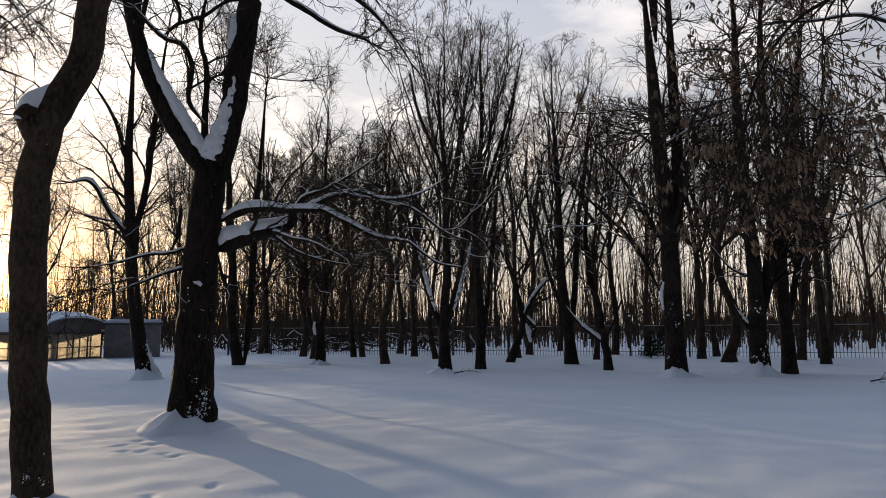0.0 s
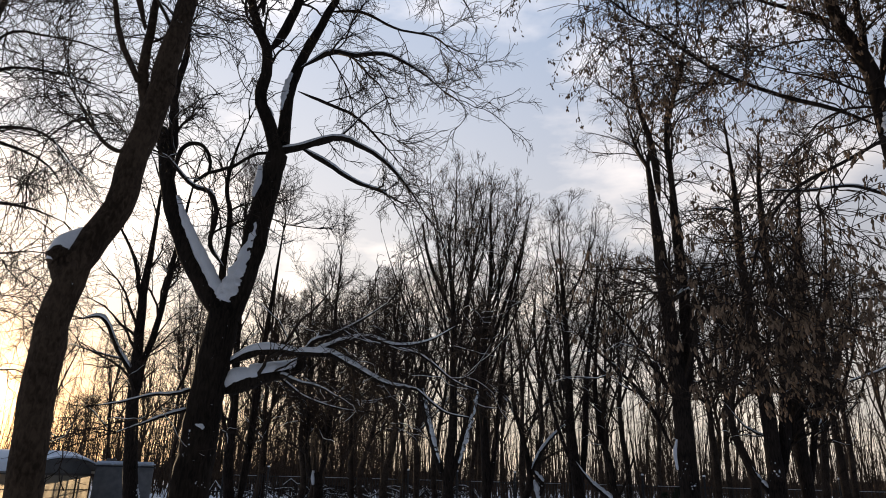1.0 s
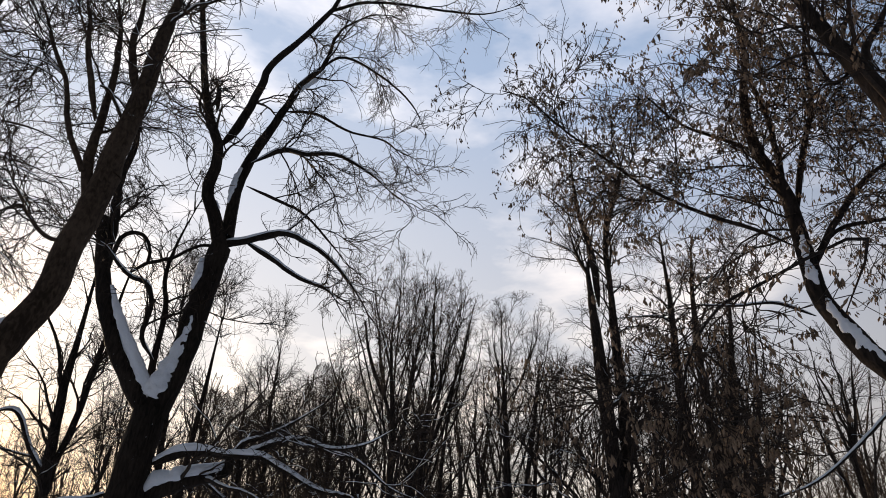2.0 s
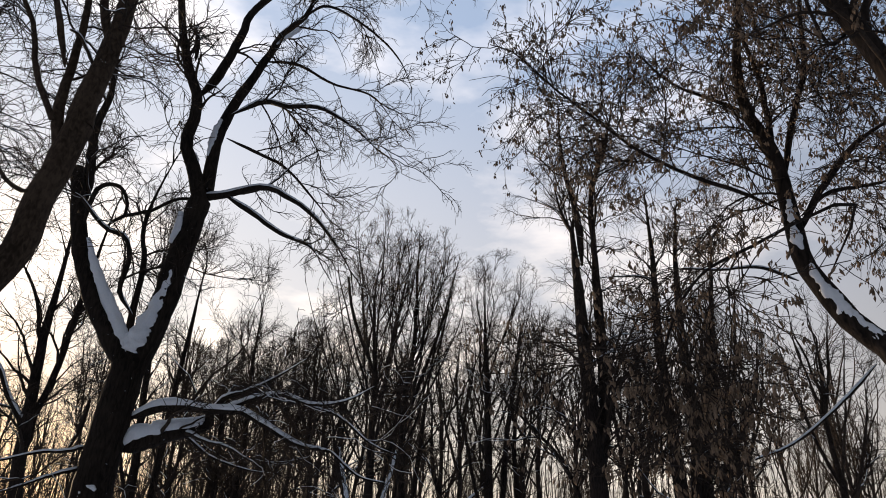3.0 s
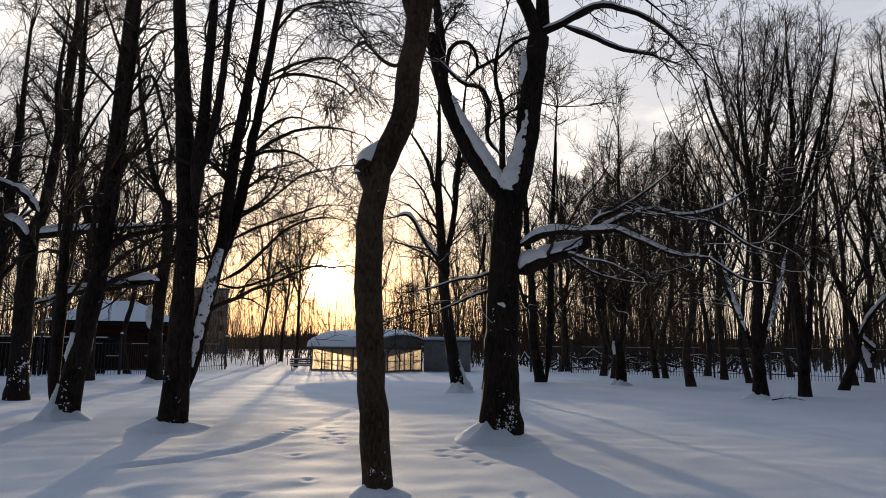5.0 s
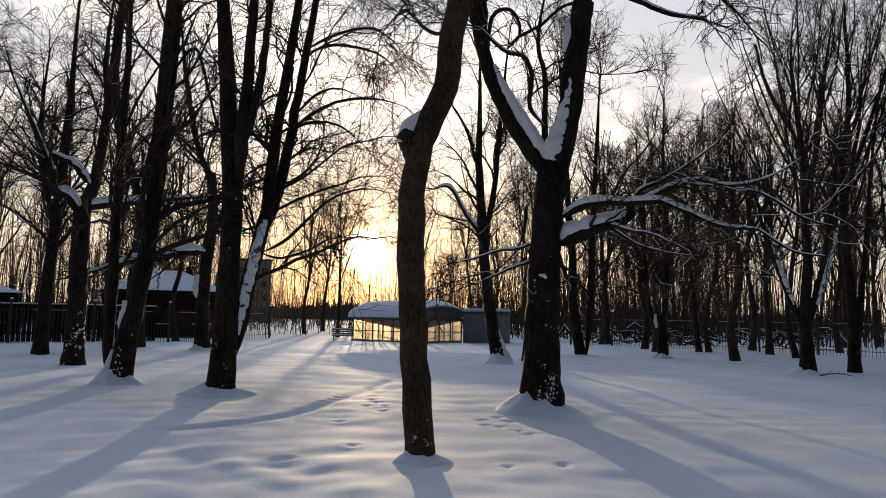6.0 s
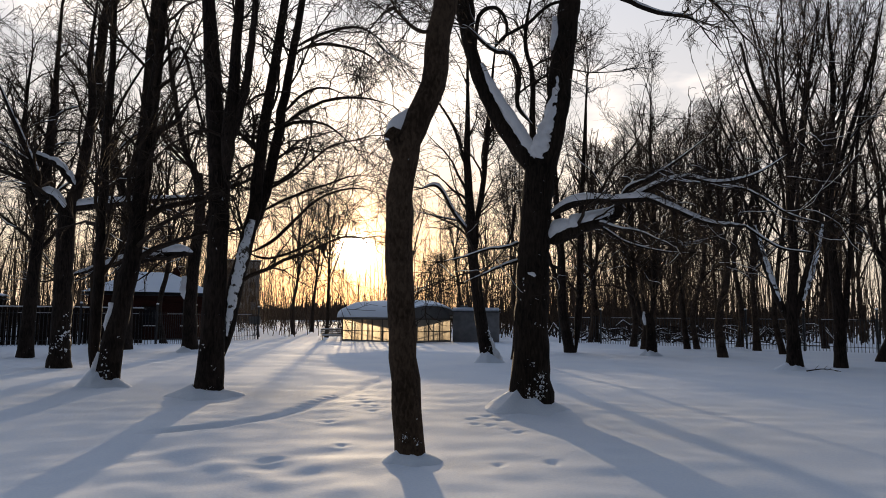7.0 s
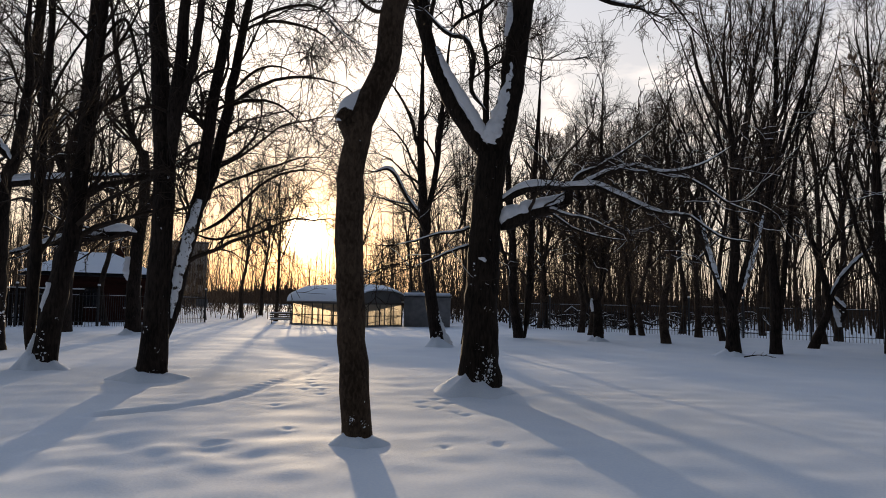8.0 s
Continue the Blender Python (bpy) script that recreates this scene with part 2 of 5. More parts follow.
def spawn(rng, P, R, count, span, angle, length, up, wig, n, ratio, rmin, fall=0.5):
    """Side shoots from parents P (b, n, 3): count of them, over span of each, at an angle in degrees, with a tropism up."""
    b, m, _ = P.shape
    size = np.linalg.norm(np.diff(P, axis=1), axis=2).sum(1)
    who = rng.choice(b, count, p=size / size.sum())
    t = span[0] + (span[1] - span[0]) * rng.random(count)
    f = t * (m - 1.001)
    k = f.astype(int)
    w = (f - k)[:, None]
    pos = P[who, k] * (1 - w) + P[who, k + 1] * w
    pr = R[who, k] * (1 - w[:, 0]) + R[who, k + 1] * w[:, 0]
    tan = unit(P[who, k + 1] - P[who, k])
    perp = unit(np.cross(tan, rng.normal(size=(count, 3))))
    a = np.radians(angle * rng.uniform(0.65, 1.3, count))[:, None]
    d = tan * np.cos(a) + perp * np.sin(a)
    L = length * rng.uniform(0.45, 1.25, count) * (1 - fall * t)
    Q = np.empty((count, n, 3))
    Q[:, 0] = pos
    bend = rng.normal(size=(count, 3)) * wig * 0.55
    for j in range(1, n):
        d = unit(d + np.array([0, 0, up]) + bend * 0.5 + rng.normal(size=(count, 3)) * wig)
        Q[:, j] = Q[:, j - 1] + d * (L / (n - 1))[:, None]
    r0 = np.maximum(np.minimum(pr * ratio, 0.018 * L + rmin), rmin)
    S = r0[:, None] + (rmin * 0.7 - r0[:, None]) * np.linspace(0, 1, n)[None]
    return Q, S


def snow_along(heap, rng, P, R, depth, sides=5, keep=1.0, flat=0.35):
    """Snow lying along the upper side of limbs that are not steep."""
    n = P.shape[1]
    tan = unit(np.gradient(P, axis=1))
    level = np.sqrt(np.clip(1 - tan[..., 2] ** 2, 0, 1))
    pick = (level.mean(1) > flat) & (rng.random(len(P)) < keep)
    if not pick.any():
        return
    P, R, tan, level = P[pick], R[pick], tan[pick], level[pick]
    fall = np.array([0.1, -0.24, 0.95])            # snow came slanting on the wind
    up = unit(fall - tan * (tan @ fall)[..., None])
    h = R * depth * np.clip((level - 0.15) * 1.7, 0.05, 1) * rng.uniform(0.75, 1.2, R.shape)
    h[:, 0] *= 0.5
    h[:, -1] *= 0.2
    V, F = tubes(P + up * (R * 0.66 + h * 0.3)[..., None], h * 0.42 + R * 0.42 * np.clip(level * 1.8 - 0.35, 0.03, 1), sides, 0.06, rng)
    heap.add(V, F)


def snow_patch(root, radii, line, flat=0.6, lump=0.08, mat=None):
    """Snow plastered against a trunk or filling a fork, along a short line."""
    rng = np.random.default_rng(len(line) + int(abs(line[0][2]) * 100))
    n, sides = 44, 26
    P = resample(line, n)
    R = np.interp(np.linspace(0, 1, n), np.linspace(0, 1, len(radii)), radii) 
    P = np.vstack([P[:1], P, P[-1:]])
    R = np.concatenate([[0.004], R, [0.004]])
    V, F = tubes(P[None], R[None], sides)
    away = np.array([root.location.x, root.location.y, 0.0])
    away /= np.linalg.norm(away)
    mid = P.repeat(sides, 0)
    off = float(rng.uniform(0, 50))
    swell = [noise.noise(Vector(v) * 7 + Vector((off, 0, 0))) + 0.7 * noise.noise(Vector(v) * 19) + 0.5 * noise.noise(Vector(v) * 45) for v in V.tolist()]
    V = mid + (V - mid) * (1 + 3.2 * lump * np.array(swell))[:, None]
    V = V - away * ((V - mid) @ away)[:, None] * (1 - flat)
    child("snow_patch", mesh_from("snow_patch", V, F, mat or SNOW_CLUMP), root, "wind-packed snow stuck to the bark")


class Plan:
    """A tree's place and its main limbs: radii at foot and tip, how much snow lies on it (0 to 2), and the line that it takes."""

    def __init__(self, x, y):
        self.at, self.limbs = (x, y), []

    def limb(self, r0, r1, snow, *line):
        self.limbs.append((r0, r1, snow, line))


# ---- ground ----
MOUNDS = []      # (x, y, radius) of the trunks round which the snow is heaped
DENTS = []       # (x, y, length, width, turn) of footprints


def snow_height(x, y):
    """Height of the snow at arrays x, y: soft drifts, heaps at the trunks, footprints."""
    z = 0.02 * np.sin(0.31 * x + 0.8) * np.sin(0.27 * y) + 0.016 * np.sin(0.83 * x - 0.5 * y) + 0.012 * np.sin(1.9 * y + 0.7 * x) - 0.02
    z = z + 0.008 * np.sin(4.1 * x + 2 * np.sin(1.3 * y)) * np.sin(3.3 * y + 1.0)
    rng = np.random.default_rng(21)
    for k in range(14):                                # small wind ripples and lumps
        a, w = rng.uniform(0, 6.28), rng.uniform(3.5, 13.0)
        z = z + 0.0055 / w ** 0.8 * np.sin(w * (x * math.cos(a) + y * math.sin(a)) + 2.2 * np.sin(0.9 * x * math.sin(a) + 1.1 * y + k))
    z = z * np.clip(np.hypot(x, y) / 6, 0.3, 1)
    trodden = np.exp(-((x + 5.6) / 2.4) ** 2 - ((y - 5.0) / 1.7) ** 2)      # old filled-in tracks
    for k in range(9):
        a, w = rng.uniform(0, 6.28), rng.uniform(4.0, 15.0)
        z = z + trodden * 0.035 / w ** 0.9 * np.sin(w * (x * math.cos(a) + y * math.sin(a)) + 1.6 * np.sin(1.3 * x + 1.7 * y + k))
    crust = np.clip((y - 9) / 8, 0, 1) * np.clip((-x - 3) / 6, 0, 1)            # wind-laid ridges
    z = z + crust * (0.009 * np.sin(2.3 * y + 0.8 * x + 1.5 * np.sin(0.5 * x)) + 0.010 * np.sin(4.4 * y - 1.1 * x + 2 * np.sin(0.8 * x + 0.6 * y)))
    for mx, my, mr in MOUNDS:
        d = np.hypot(x - mx, y - my)
        z = z + np.where(d < 2.5, 0.025 * np.exp(-(d / (mr * 2.0)) ** 2), 0)
    for dx, dy, l, w, a in DENTS:
        u = (x - dx) * math.cos(a) + (y - dy) * math.sin(a)
        v = -(x - dx) * math.sin(a) + (y - dy) * math.cos(a)
        q = (u / l) ** 2 + (v / w) ** 2
        z = z - (0.04 if w > 0.1 else 0.024) * np.exp(-q ** 0.9) * (1 + 0.3 * np.sin(17 * u + 11 * v)) + 0.005 * np.exp(-(np.sqrt(q) - 1.6) ** 2 * 4)
    return z


def build_ground():
    fine = np.linspace(-48, 75, 280)
    rest = np.linspace(75, 312, 60)[1:-1]
    ang = np.radians(np.concatenate([fine, rest]))
    rad = np.concatenate([np.geomspace(0.002, 5.0, 66), np.arange(5.05, 14, 0.05), np.geomspace(14, 45, 75), np.geomspace(46, 3000, 60)])
    A, Rr = np.meshgrid(ang, rad)
    X, Y = -Rr * np.sin(A), Rr * np.cos(A)
    Z = snow_height(X, Y) * np.clip((300 - Rr) / 200, 0, 1)
    V = np.stack([X, Y, Z], -1).reshape(-1, 3)
    r, c = A.shape
    i = np.arange(r * c).reshape(r, c)
    nx = np.roll(i, -1, 1)
    F = np.stack([i[:-1], i[1:], nx[1:], nx[:-1]], -1).reshape(-1, 4)[:, ::-1]
    V = np.vstack([V, [[0, 0, V[0, 2]]]])
    ob = new("ground", mesh_from("ground", V, F, SNOW))
    tagged(ob, "deep untouched snow with soft drifts and a few footprints", "snow", kind="structure")


# ---- trees ----
def tree(plan, name, label, seed, crown, bark=None, twig=None, seeds=0, seed_size=1.0, flare=1.28, reach=0.6, low=0.6, frosted=True, dome=None, category="tree", group="park trees"):
    """A bare tree from its plan. crown: rows of (count, from, to, angle, length, up, points, ratio, least radius)."""
    rng = np.random.default_rng(seed)
    bark, twig = bark or BARK, twig or TWIG
    x, y = plan.at
    root = empty_thing(name, (x, y, 0), label, category, group)
    MOUNDS.append((x, y, plan.limbs[0][0] * flare))
    P0, R0 = [], []
    starts = np.array([l[3][0] for l in plan.limbs])
    ends = np.array([l[3][-1] for l in plan.limbs])
    for k, (r0, r1, lying, line) in enumerate(plan.limbs):
        n = 26 if k == 0 else 20
        P = resample(line, n)
        s = np.linspace(0, 1, n)
        R = r0 + (r1 - r0) * s
        if k == 0:
            h = np.clip(P[:, 2], 0, None)
            R = R * (1 + (flare - 1) * np.exp(-h / (1.4 * r0)))
        elif np.linalg.norm(ends - P[0], axis=1).min() > 0.45:
            R[:4] *= (0.25, 0.5, 0.75, 0.92)           # a side limb grows out of the wood
        gap = np.linalg.norm(starts - P[-1], axis=1)
        gap[k] = 9
        free = gap.min() > 0.5 + 2 * r1 and r1 > 0.012 and len(line) > 3
        if free:
            R = R * (1 - 0.6 * np.clip((s - 0.7) / 0.3, 0, 1))
            r1 *= 0.4
        P = P + rng.normal(size=P.shape) * np.minimum(0.12 * R, 0.012)[:, None] * (s * (1 - s) * 4)[:, None]
        sides = 14 if r0 > 0.1 else 9 if r0 > 0.04 else 6
        wood = Heap()
        wood.add(*tubes(P[None], R[None], sides, 0.035, rng))
        if k == 0 or len(line) > 3:
            foot = 0.3 if k == 0 else 0.0
            P0.append(np.stack([np.interp(np.linspace(foot, 1, 14), s, P[:, q]) for q in range(3)], -1))
            R0.append(np.interp(np.linspace(foot, 1, 14), s, R))
        # the tip goes on in thinner arms unless another limb carries on there
        if free:
            stub = P[None, -6:], R[None, -6:]
            arms = 3 if r1 > 0.03 else 2
            Q, S = spawn(rng, *stub, arms, (0.9, 0.99), 16, min(60 * r1 + 1.0, 4.0) * reach, crown[0][5] * 0.8, 0.09, 12, 0.85, 0.008, 0.0)
            Q = domed(Q, dome)
            S = np.linspace(1, 0, 12)[None] * (r1 * 0.9) + 0.006
            S = np.repeat(S, arms, 0)
            wood.add(*tubes(Q, S, min(sides, 6)))
            for q in range(arms):
                P0.append(resample(Q[q], 14))
                R0.append(np.linspace(S[q, 0], S[q, -1], 14))
        body = child("trunk" if k == 0 else "limb", wood.mesh("trunk" if k == 0 else "limb", bark), root)
        if lying:
            snow = Heap()
            snow_along(snow, rng, P[None], R[None], (0.6, 1.4)[lying - 1], 8, 1.0, 0.2)
            if snow.n:
                child("snow", snow.mesh("snow", SNOW_CLUMP), body, "white snow lying on the limb")
    thin = np.array([r[-1] < 0.09 for r in R0])
    P, R = np.array(P0)[thin], np.array(R0)[thin]
    levels = []
    fine, snow = Heap(), Heap()
    for lv, (count, a, b, angle, length, up, n, ratio, rmin) in enumerate(crown):
        Q, S = spawn(rng, P, R, count, (a, b), angle, length, up, 0.27 if lv else 0.2, n, ratio, rmin, 0.5 if lv else 0.68)
        Q = domed(Q, dome)
        ok = (Q[:, -1, 2] > low) & (Q[:, 0, 2] > (2.2 if lv == 0 else 0.5))
        Q, S = Q[ok], S[ok]
        fine.add(*tubes(Q, S, 4 if lv == 0 else 3))
        if lv < 2 and frosted:
            snow_along(snow, rng, Q, S, 0.9, 4, 0.2 if lv else 0.4, 0.7)
        levels.append((Q, S))
        P, R = Q, S
    tagged(child("crown", fine.mesh("crown", twig), root, "bare dark twigs"), kind="stuff")
    if snow.n:
        tagged(child("twig_snow", snow.mesh("twig_snow", SNOW_CLUMP), root, "thin snow lying on the twigs"), kind="stuff")
    if seeds:
        Q = levels[-1][0]
        hang_seeds(rng, Q, seeds, seed_size, root)
    return root


def hang_seeds(rng, Q, count, size, root):
    """Bunches of dry winged seeds hanging from twigs Q."""
    who = rng.integers(0, len(Q), count)
    at = Q[who, rng.integers(Q.shape[1] // 2, Q.shape[1], count)]
    each = rng.integers(2, 5, count)
    at = np.repeat(at, each, 0)
    m = len(at)
    at = at + rng.normal(size=(m, 3)) * 0.014 * size - np.array([0, 0, 0.015]) * size
    d = unit(np.array([0, 0, -1.0]) + rng.normal(size=(m, 3)) * 0.3)
    L = size * rng.uniform(0.03, 0.055, m)
    s = np.array([0, 0.5, 1.0])
    P = at[:, None] + d[:, None] * (L[:, None] * s)[..., None]
    S = (L * 0.22)[:, None] * np.array([0.2, 1.0, 0.15])[None]
    V, F = tubes(P, S, 3)
    tagged(child("seed_bunch", mesh_from("seed_bunch", V, F, SEED), root, "dry brown hanging seed bunches"), kind="stuff")


def domed(Q, dome):
    """Shoots that reach past a rounded crown end at it. dome: centre x, y, z, half width, height over the centre."""
    if dome is None:
        return Q
    d = (Q - np.array(dome[:3])) / np.array([dome[3], dome[3], dome[4]])
    d[..., 2] = np.maximum(d[..., 2], 0)
    n = np.linalg.norm(d, axis=-1)
    far = n.max(1)
    f = np.where(far > 1, np.clip((1.0 - n[:, 0]) / np.maximum(far - n[:, 0], 0.01), 0.12, 1), 1.0)
    return Q[:, :1] + (Q - Q[:, :1]) * f[:, None, None]


def broom(plan, count, z0, z1, dome, r, seed):
    """Adds rising limbs that fan out from the trunk to a rounded crown."""
    rng = np.random.default_rng(seed)
    trunk = resample(plan.limbs[0][3], 40)
    for j in range(count):
        t = (j + rng.random()) / count
        z = z0 + (z1 - z0) * t
        o = trunk[np.abs(trunk[:, 2] - z).argmin()]
        a = 2.4 * j + rng.uniform(-0.4, 0.4)
        lean = radians(rng.uniform(48, 82) * (1 - 0.75 * t))
        e = np.array(dome[:3]) + np.array([math.cos(a) * math.sin(lean) * dome[3], math.sin(a) * math.sin(lean) * dome[3], math.cos(lean) * dome[4]]) * 0.86
        d = e - o
        side = np.array([math.cos(a), math.sin(a), 0.0]) * np.linalg.norm(d[:2])
        line = [o + d * q + side * (0.16 * math.sin(math.pi * q)) + rng.normal(size=3) * 0.09 * (q < 1) * (q > 0) for q in (0, 0.25, 0.5, 0.75, 1)]
        plan.limb(r * rng.uniform(0.7, 1.15) * (1 - 0.4 * t), r * 0.24, 0, *[tuple(float(v) for v in p) for p in line])


def straight(x, y, h, r, lean=(0.0, 0.0), fork=0.0, seed=0):
    """The plan of a plain park tree: one wavering stem, and a second one from a fork."""
    rng = np.random.default_rng(seed)
    p = Plan(x, y)
    w = rng.normal(size=(6, 2)) * 0.012 * h
    line = [(lean[0] * t + w[i, 0] * (t > 0), lean[1] * t + w[i, 1] * (t > 0), -0.15 + t * h) for i, t in enumerate((0, 0.15, 0.35, 0.55, 0.78, 1.0))]
    p.limb(r, r * 0.1, 0, *line)
    broom(p, 8, (fork or 0.3) * h, 0.72 * h, (lean[0] * 0.6, lean[1] * 0.6, h * 0.6, h * 0.2, h * 0.42), r * 0.48, seed + 500)
    return p


def crown_of(h, dense=1.0, up=0.10, rmin=0.006, fine=3):
    """Rows of shoots for a tree of that height."""
    return [(int(62 * dense), 0.05, 0.97, 36, 0.3 * h, up, 7, 0.5, rmin * 1.8),
            (int(440 * dense), 0.15, 1.0, 38, 0.11 * h, up * 0.8, 5, 0.6, rmin * 1.2),
            (int(2100 * dense), 0.1, 1.0, 36, 0.06 * h, up * 0.5, fine, 0.7, rmin)]


BIG_CROWN = [(170, 0.15, 1.0, 46, 2.6, -0.02, 9, 0.45, 0.011), (1500, 0.12, 1.0, 44, 1.2, -0.04, 7, 0.6, 0.008),
             (7600, 0.1, 1.0, 42, 0.52, -0.04, 5, 0.7, 0.005)]


DOME_CROWN = [(150, 0.25, 0.97, 26, 2.4, 0.08, 8, 0.5, 0.008), (800, 0.25, 1.0, 32, 1.1, 0.06, 5, 0.6, 0.006),
              (4200, 0.3, 1.0, 32, 0.5, 0.04, 3, 0.7, 0.004)]


# ---- the trees near by ----
plan = Plan(-4.13, 11.42)
plan.limb(0.329, 0.27, 0, (0, 0, -0.15), (0.02, 0.01, 1.15), (0.05, 0.02, 2.36), (0.1, 0.04, 3.38), (0.17, 0.06, 4.36))
plan.limb(0.18, 0.11, 1, (0.17, 0.06, 4.25), (-0.22, -0.03, 4.77), (-0.57, -0.1, 5.35), (-0.86, -0.15, 5.95), (-1.07, -0.18, 6.55), (-1.24, -0.18, 7.22), (-1.41, -0.19, 7.85))
plan.limb(0.11, 0.045, 0, (-1.14, -0.09, 7.21), (-1.27, -0.01, 7.99), (-1.39, 0.08, 8.95), (-1.37, 0.22, 9.9), (-1.55, 0.29, 11.45))
plan.limb(0.24, 0.2, 1, (0.21, 0.07, 4.25), (0.37, 0.13, 4.9), (0.5, 0.18, 5.63), (0.59, 0.21, 6.46), (0.68, 0.25, 7.24), (0.73, 0.26, 7.58))
plan.limb(0.14, 0.055, 0, (0.74, 0.27, 7.55), (0.54, 0.1, 8.2), (0.37, -0.05, 8.62), (0.44, -0.11, 9.53), (0.24, -0.28, 10.1), (0.04, -0.44, 10.68), (-0.16, -0.6, 11.74), (-0.38, -0.77, 13))
plan.limb(0.11, 0.06, 0, (0.35, 0.12, 9.82), (0.59, 0.32, 10.53), (0.81, 0.51, 11.64), (0.96, 0.67, 12.64), (1.44, 0.95, 13.68), (2.08, 1.28, 15.16))
plan.limb(0.13, 0.04, 1, (0.8, 0.29, 7.81), (0.78, 0.4, 9.08), (0.89, 0.56, 9.76), (1.09, 0.75, 10.68), (1.37, 0.97, 11.6), (1.56, 1.16, 12.46), (2.03, 1.45, 13.4), (2.24, 1.65, 14.75), (3.01, 2.04, 15.87))
plan.limb(0.05, 0.03, 1, (0.16, 0.06, 10.66), (0.12, 0.04, 11.25), (-0.07, -0.03, 11.48))
plan.limb(0.065, 0.02, 1, (1, 0.36, 9.64), (1.57, 0.42, 10.05), (2.04, 0.44, 10), (2.72, 0.54, 10.1), (3.46, 0.65, 9.75), (3.96, 0.69, 9.31))
plan.limb(0.075, 0.02, 1, (0.82, 0.3, 7.68), (1.22, 0.35, 7.81), (1.81, 0.48, 8.09), (2.31, 0.57, 7.95), (2.83, 0.67, 7.64), (3.32, 0.76, 7.09), (3.69, 0.8, 6.51))
plan.limb(0.06, 0.02, 1, (1.1, 0.4, 7.83), (1.68, 0.4, 7.48), (2.26, 0.39, 7.1), (2.82, 0.38, 6.88), (3.06, 0.26, 6.6))
plan.limb(0.04, 0.015, 0, (0.98, 0.35, 9.06), (1.54, 0.77, 9.02), (2.08, 1.18, 8.95), (2.7, 1.61, 8.46), (3.07, 1.96, 8.17))
plan.limb(0.065, 0.025, 0, (0.08, 0.03, 4.52), (0.02, 0.11, 5.38), (-0.01, 0.21, 6.21), (-0.17, 0.26, 6.84), (-0.15, 0.37, 7.59), (0.02, 0.54, 8.58))
plan.limb(0.05, 0.03, 1, (0.05, 0.02, 5.2), (-0.19, -0.12, 5.57), (-0.14, -0.16, 6.12), (-0.25, -0.25, 6.5), (-0.58, -0.42, 6.6), (-0.95, -0.61, 7), (-1.08, -0.71, 7.08))
plan.limb(0.035, 0.03, 0, (-0.61, -0.33, 6.64), (-0.39, -0.19, 6.94), (-0.02, -0.01, 7.17), (0.31, 0.17, 7.52), (0.59, 0.32, 7.64))
plan.limb(0.05, 0.025, 0, (-1.01, -0.26, 6.46), (-0.95, -0.24, 7.38), (-0.65, -0.13, 7.57), (-0.45, -0.05, 7.3), (-0.44, -0.05, 7))
plan.limb(0.165, 0.07, 2, (0.32, 0.12, 2.97), (0.62, 0.15, 3.12), (0.97, 0.19, 3.24), (1.51, 0.31, 3.42), (1.58, 0.25, 3.64))
plan.limb(0.085, 0.025, 2, (0.32, 0.12, 3.46), (0.61, 0.04, 3.57), (0.93, -0.03, 3.66), (1.55, 0.02, 3.65), (2.11, 0.03, 3.64), (2.52, 0, 3.45), (3.07, 0.02, 3.17), (3.64, 0.04, 3.08))
plan.limb(0.05, 0.02, 1, (1.62, 0.16, 3.67), (1.81, 0.18, 3.91), (2.08, 0.22, 4.01), (2.53, 0.33, 4.29), (3.06, 0.47, 4.72))
plan.limb(0.045, 0.015, 2, (1.86, 0.14, 3.7), (2.28, 0.14, 3.89), (2.73, 0.16, 3.99), (3.23, 0.19, 3.85), (3.81, 0.25, 3.96), (4.29, 0.28, 4.25))
plan.limb(0.03, 0.015, 1, (3.14, 0.29, 3.87), (3.72, 0.35, 3.69), (4.27, 0.41, 3.29), (4.72, 0.43, 3.13))
plan.limb(0.04, 0.015, 1, (0.26, 0.31, 2.99), (0.79, 0.63, 3.21), (1.05, 0.85, 3.33), (1.5, 1.14, 3.03), (2.04, 1.46, 2.88), (2.59, 1.79, 2.84))
plan.limb(0.025, 0.015, 1, (3.64, 0.04, 3.08), (4.1, 0.05, 2.73), (4.54, 0.05, 2.63))
plan.limb(0.035, 0.015, 1, (-0.2, -0.07, 2.97), (-0.36, -0.24, 2.88), (-0.65, -0.45, 2.83), (-1.04, -0.69, 2.68), (-1.32, -0.9, 2.6))
plan.limb(0.035, 0.015, 1, (-0.2, -0.07, 2.64), (-0.44, -0.3, 2.53), (-0.71, -0.54, 2.36), (-0.99, -0.78, 2.21))
plan.limb(0.04, 0.02, 1, (-0.25, -0.09, 3.72), (-0.3, -0.11, 3.23), (-0.39, -0.14, 2.92))
plan.limb(0.045, 0.02, 0, (2.08, 1.28, 15.12), (2.89, 1.36, 15.59), (3.89, 1.51, 15.79), (5.09, 1.73, 15.9), (6.17, 1.91, 16.11), (7.12, 2.04, 16.68))
plan.limb(0.04, 0.015, 0, (1.86, 1.42, 13.15), (2.48, 1.45, 13.72), (3.47, 1.63, 13.33), (4.27, 1.73, 12.59), (4.64, 1.68, 11.71))
plan.limb(0.04, 0.015, 0, (1.31, 1, 11.54), (2.05, 1.09, 11.59), (2.84, 1.19, 11.24), (3.74, 1.33, 11.11), (4.28, 1.34, 10.45))
plan.limb(0.055, 0.04, 0, (-0.38, -0.77, 13), (-0.67, -0.99, 14.83), (-0.86, -1.16, 16.95))
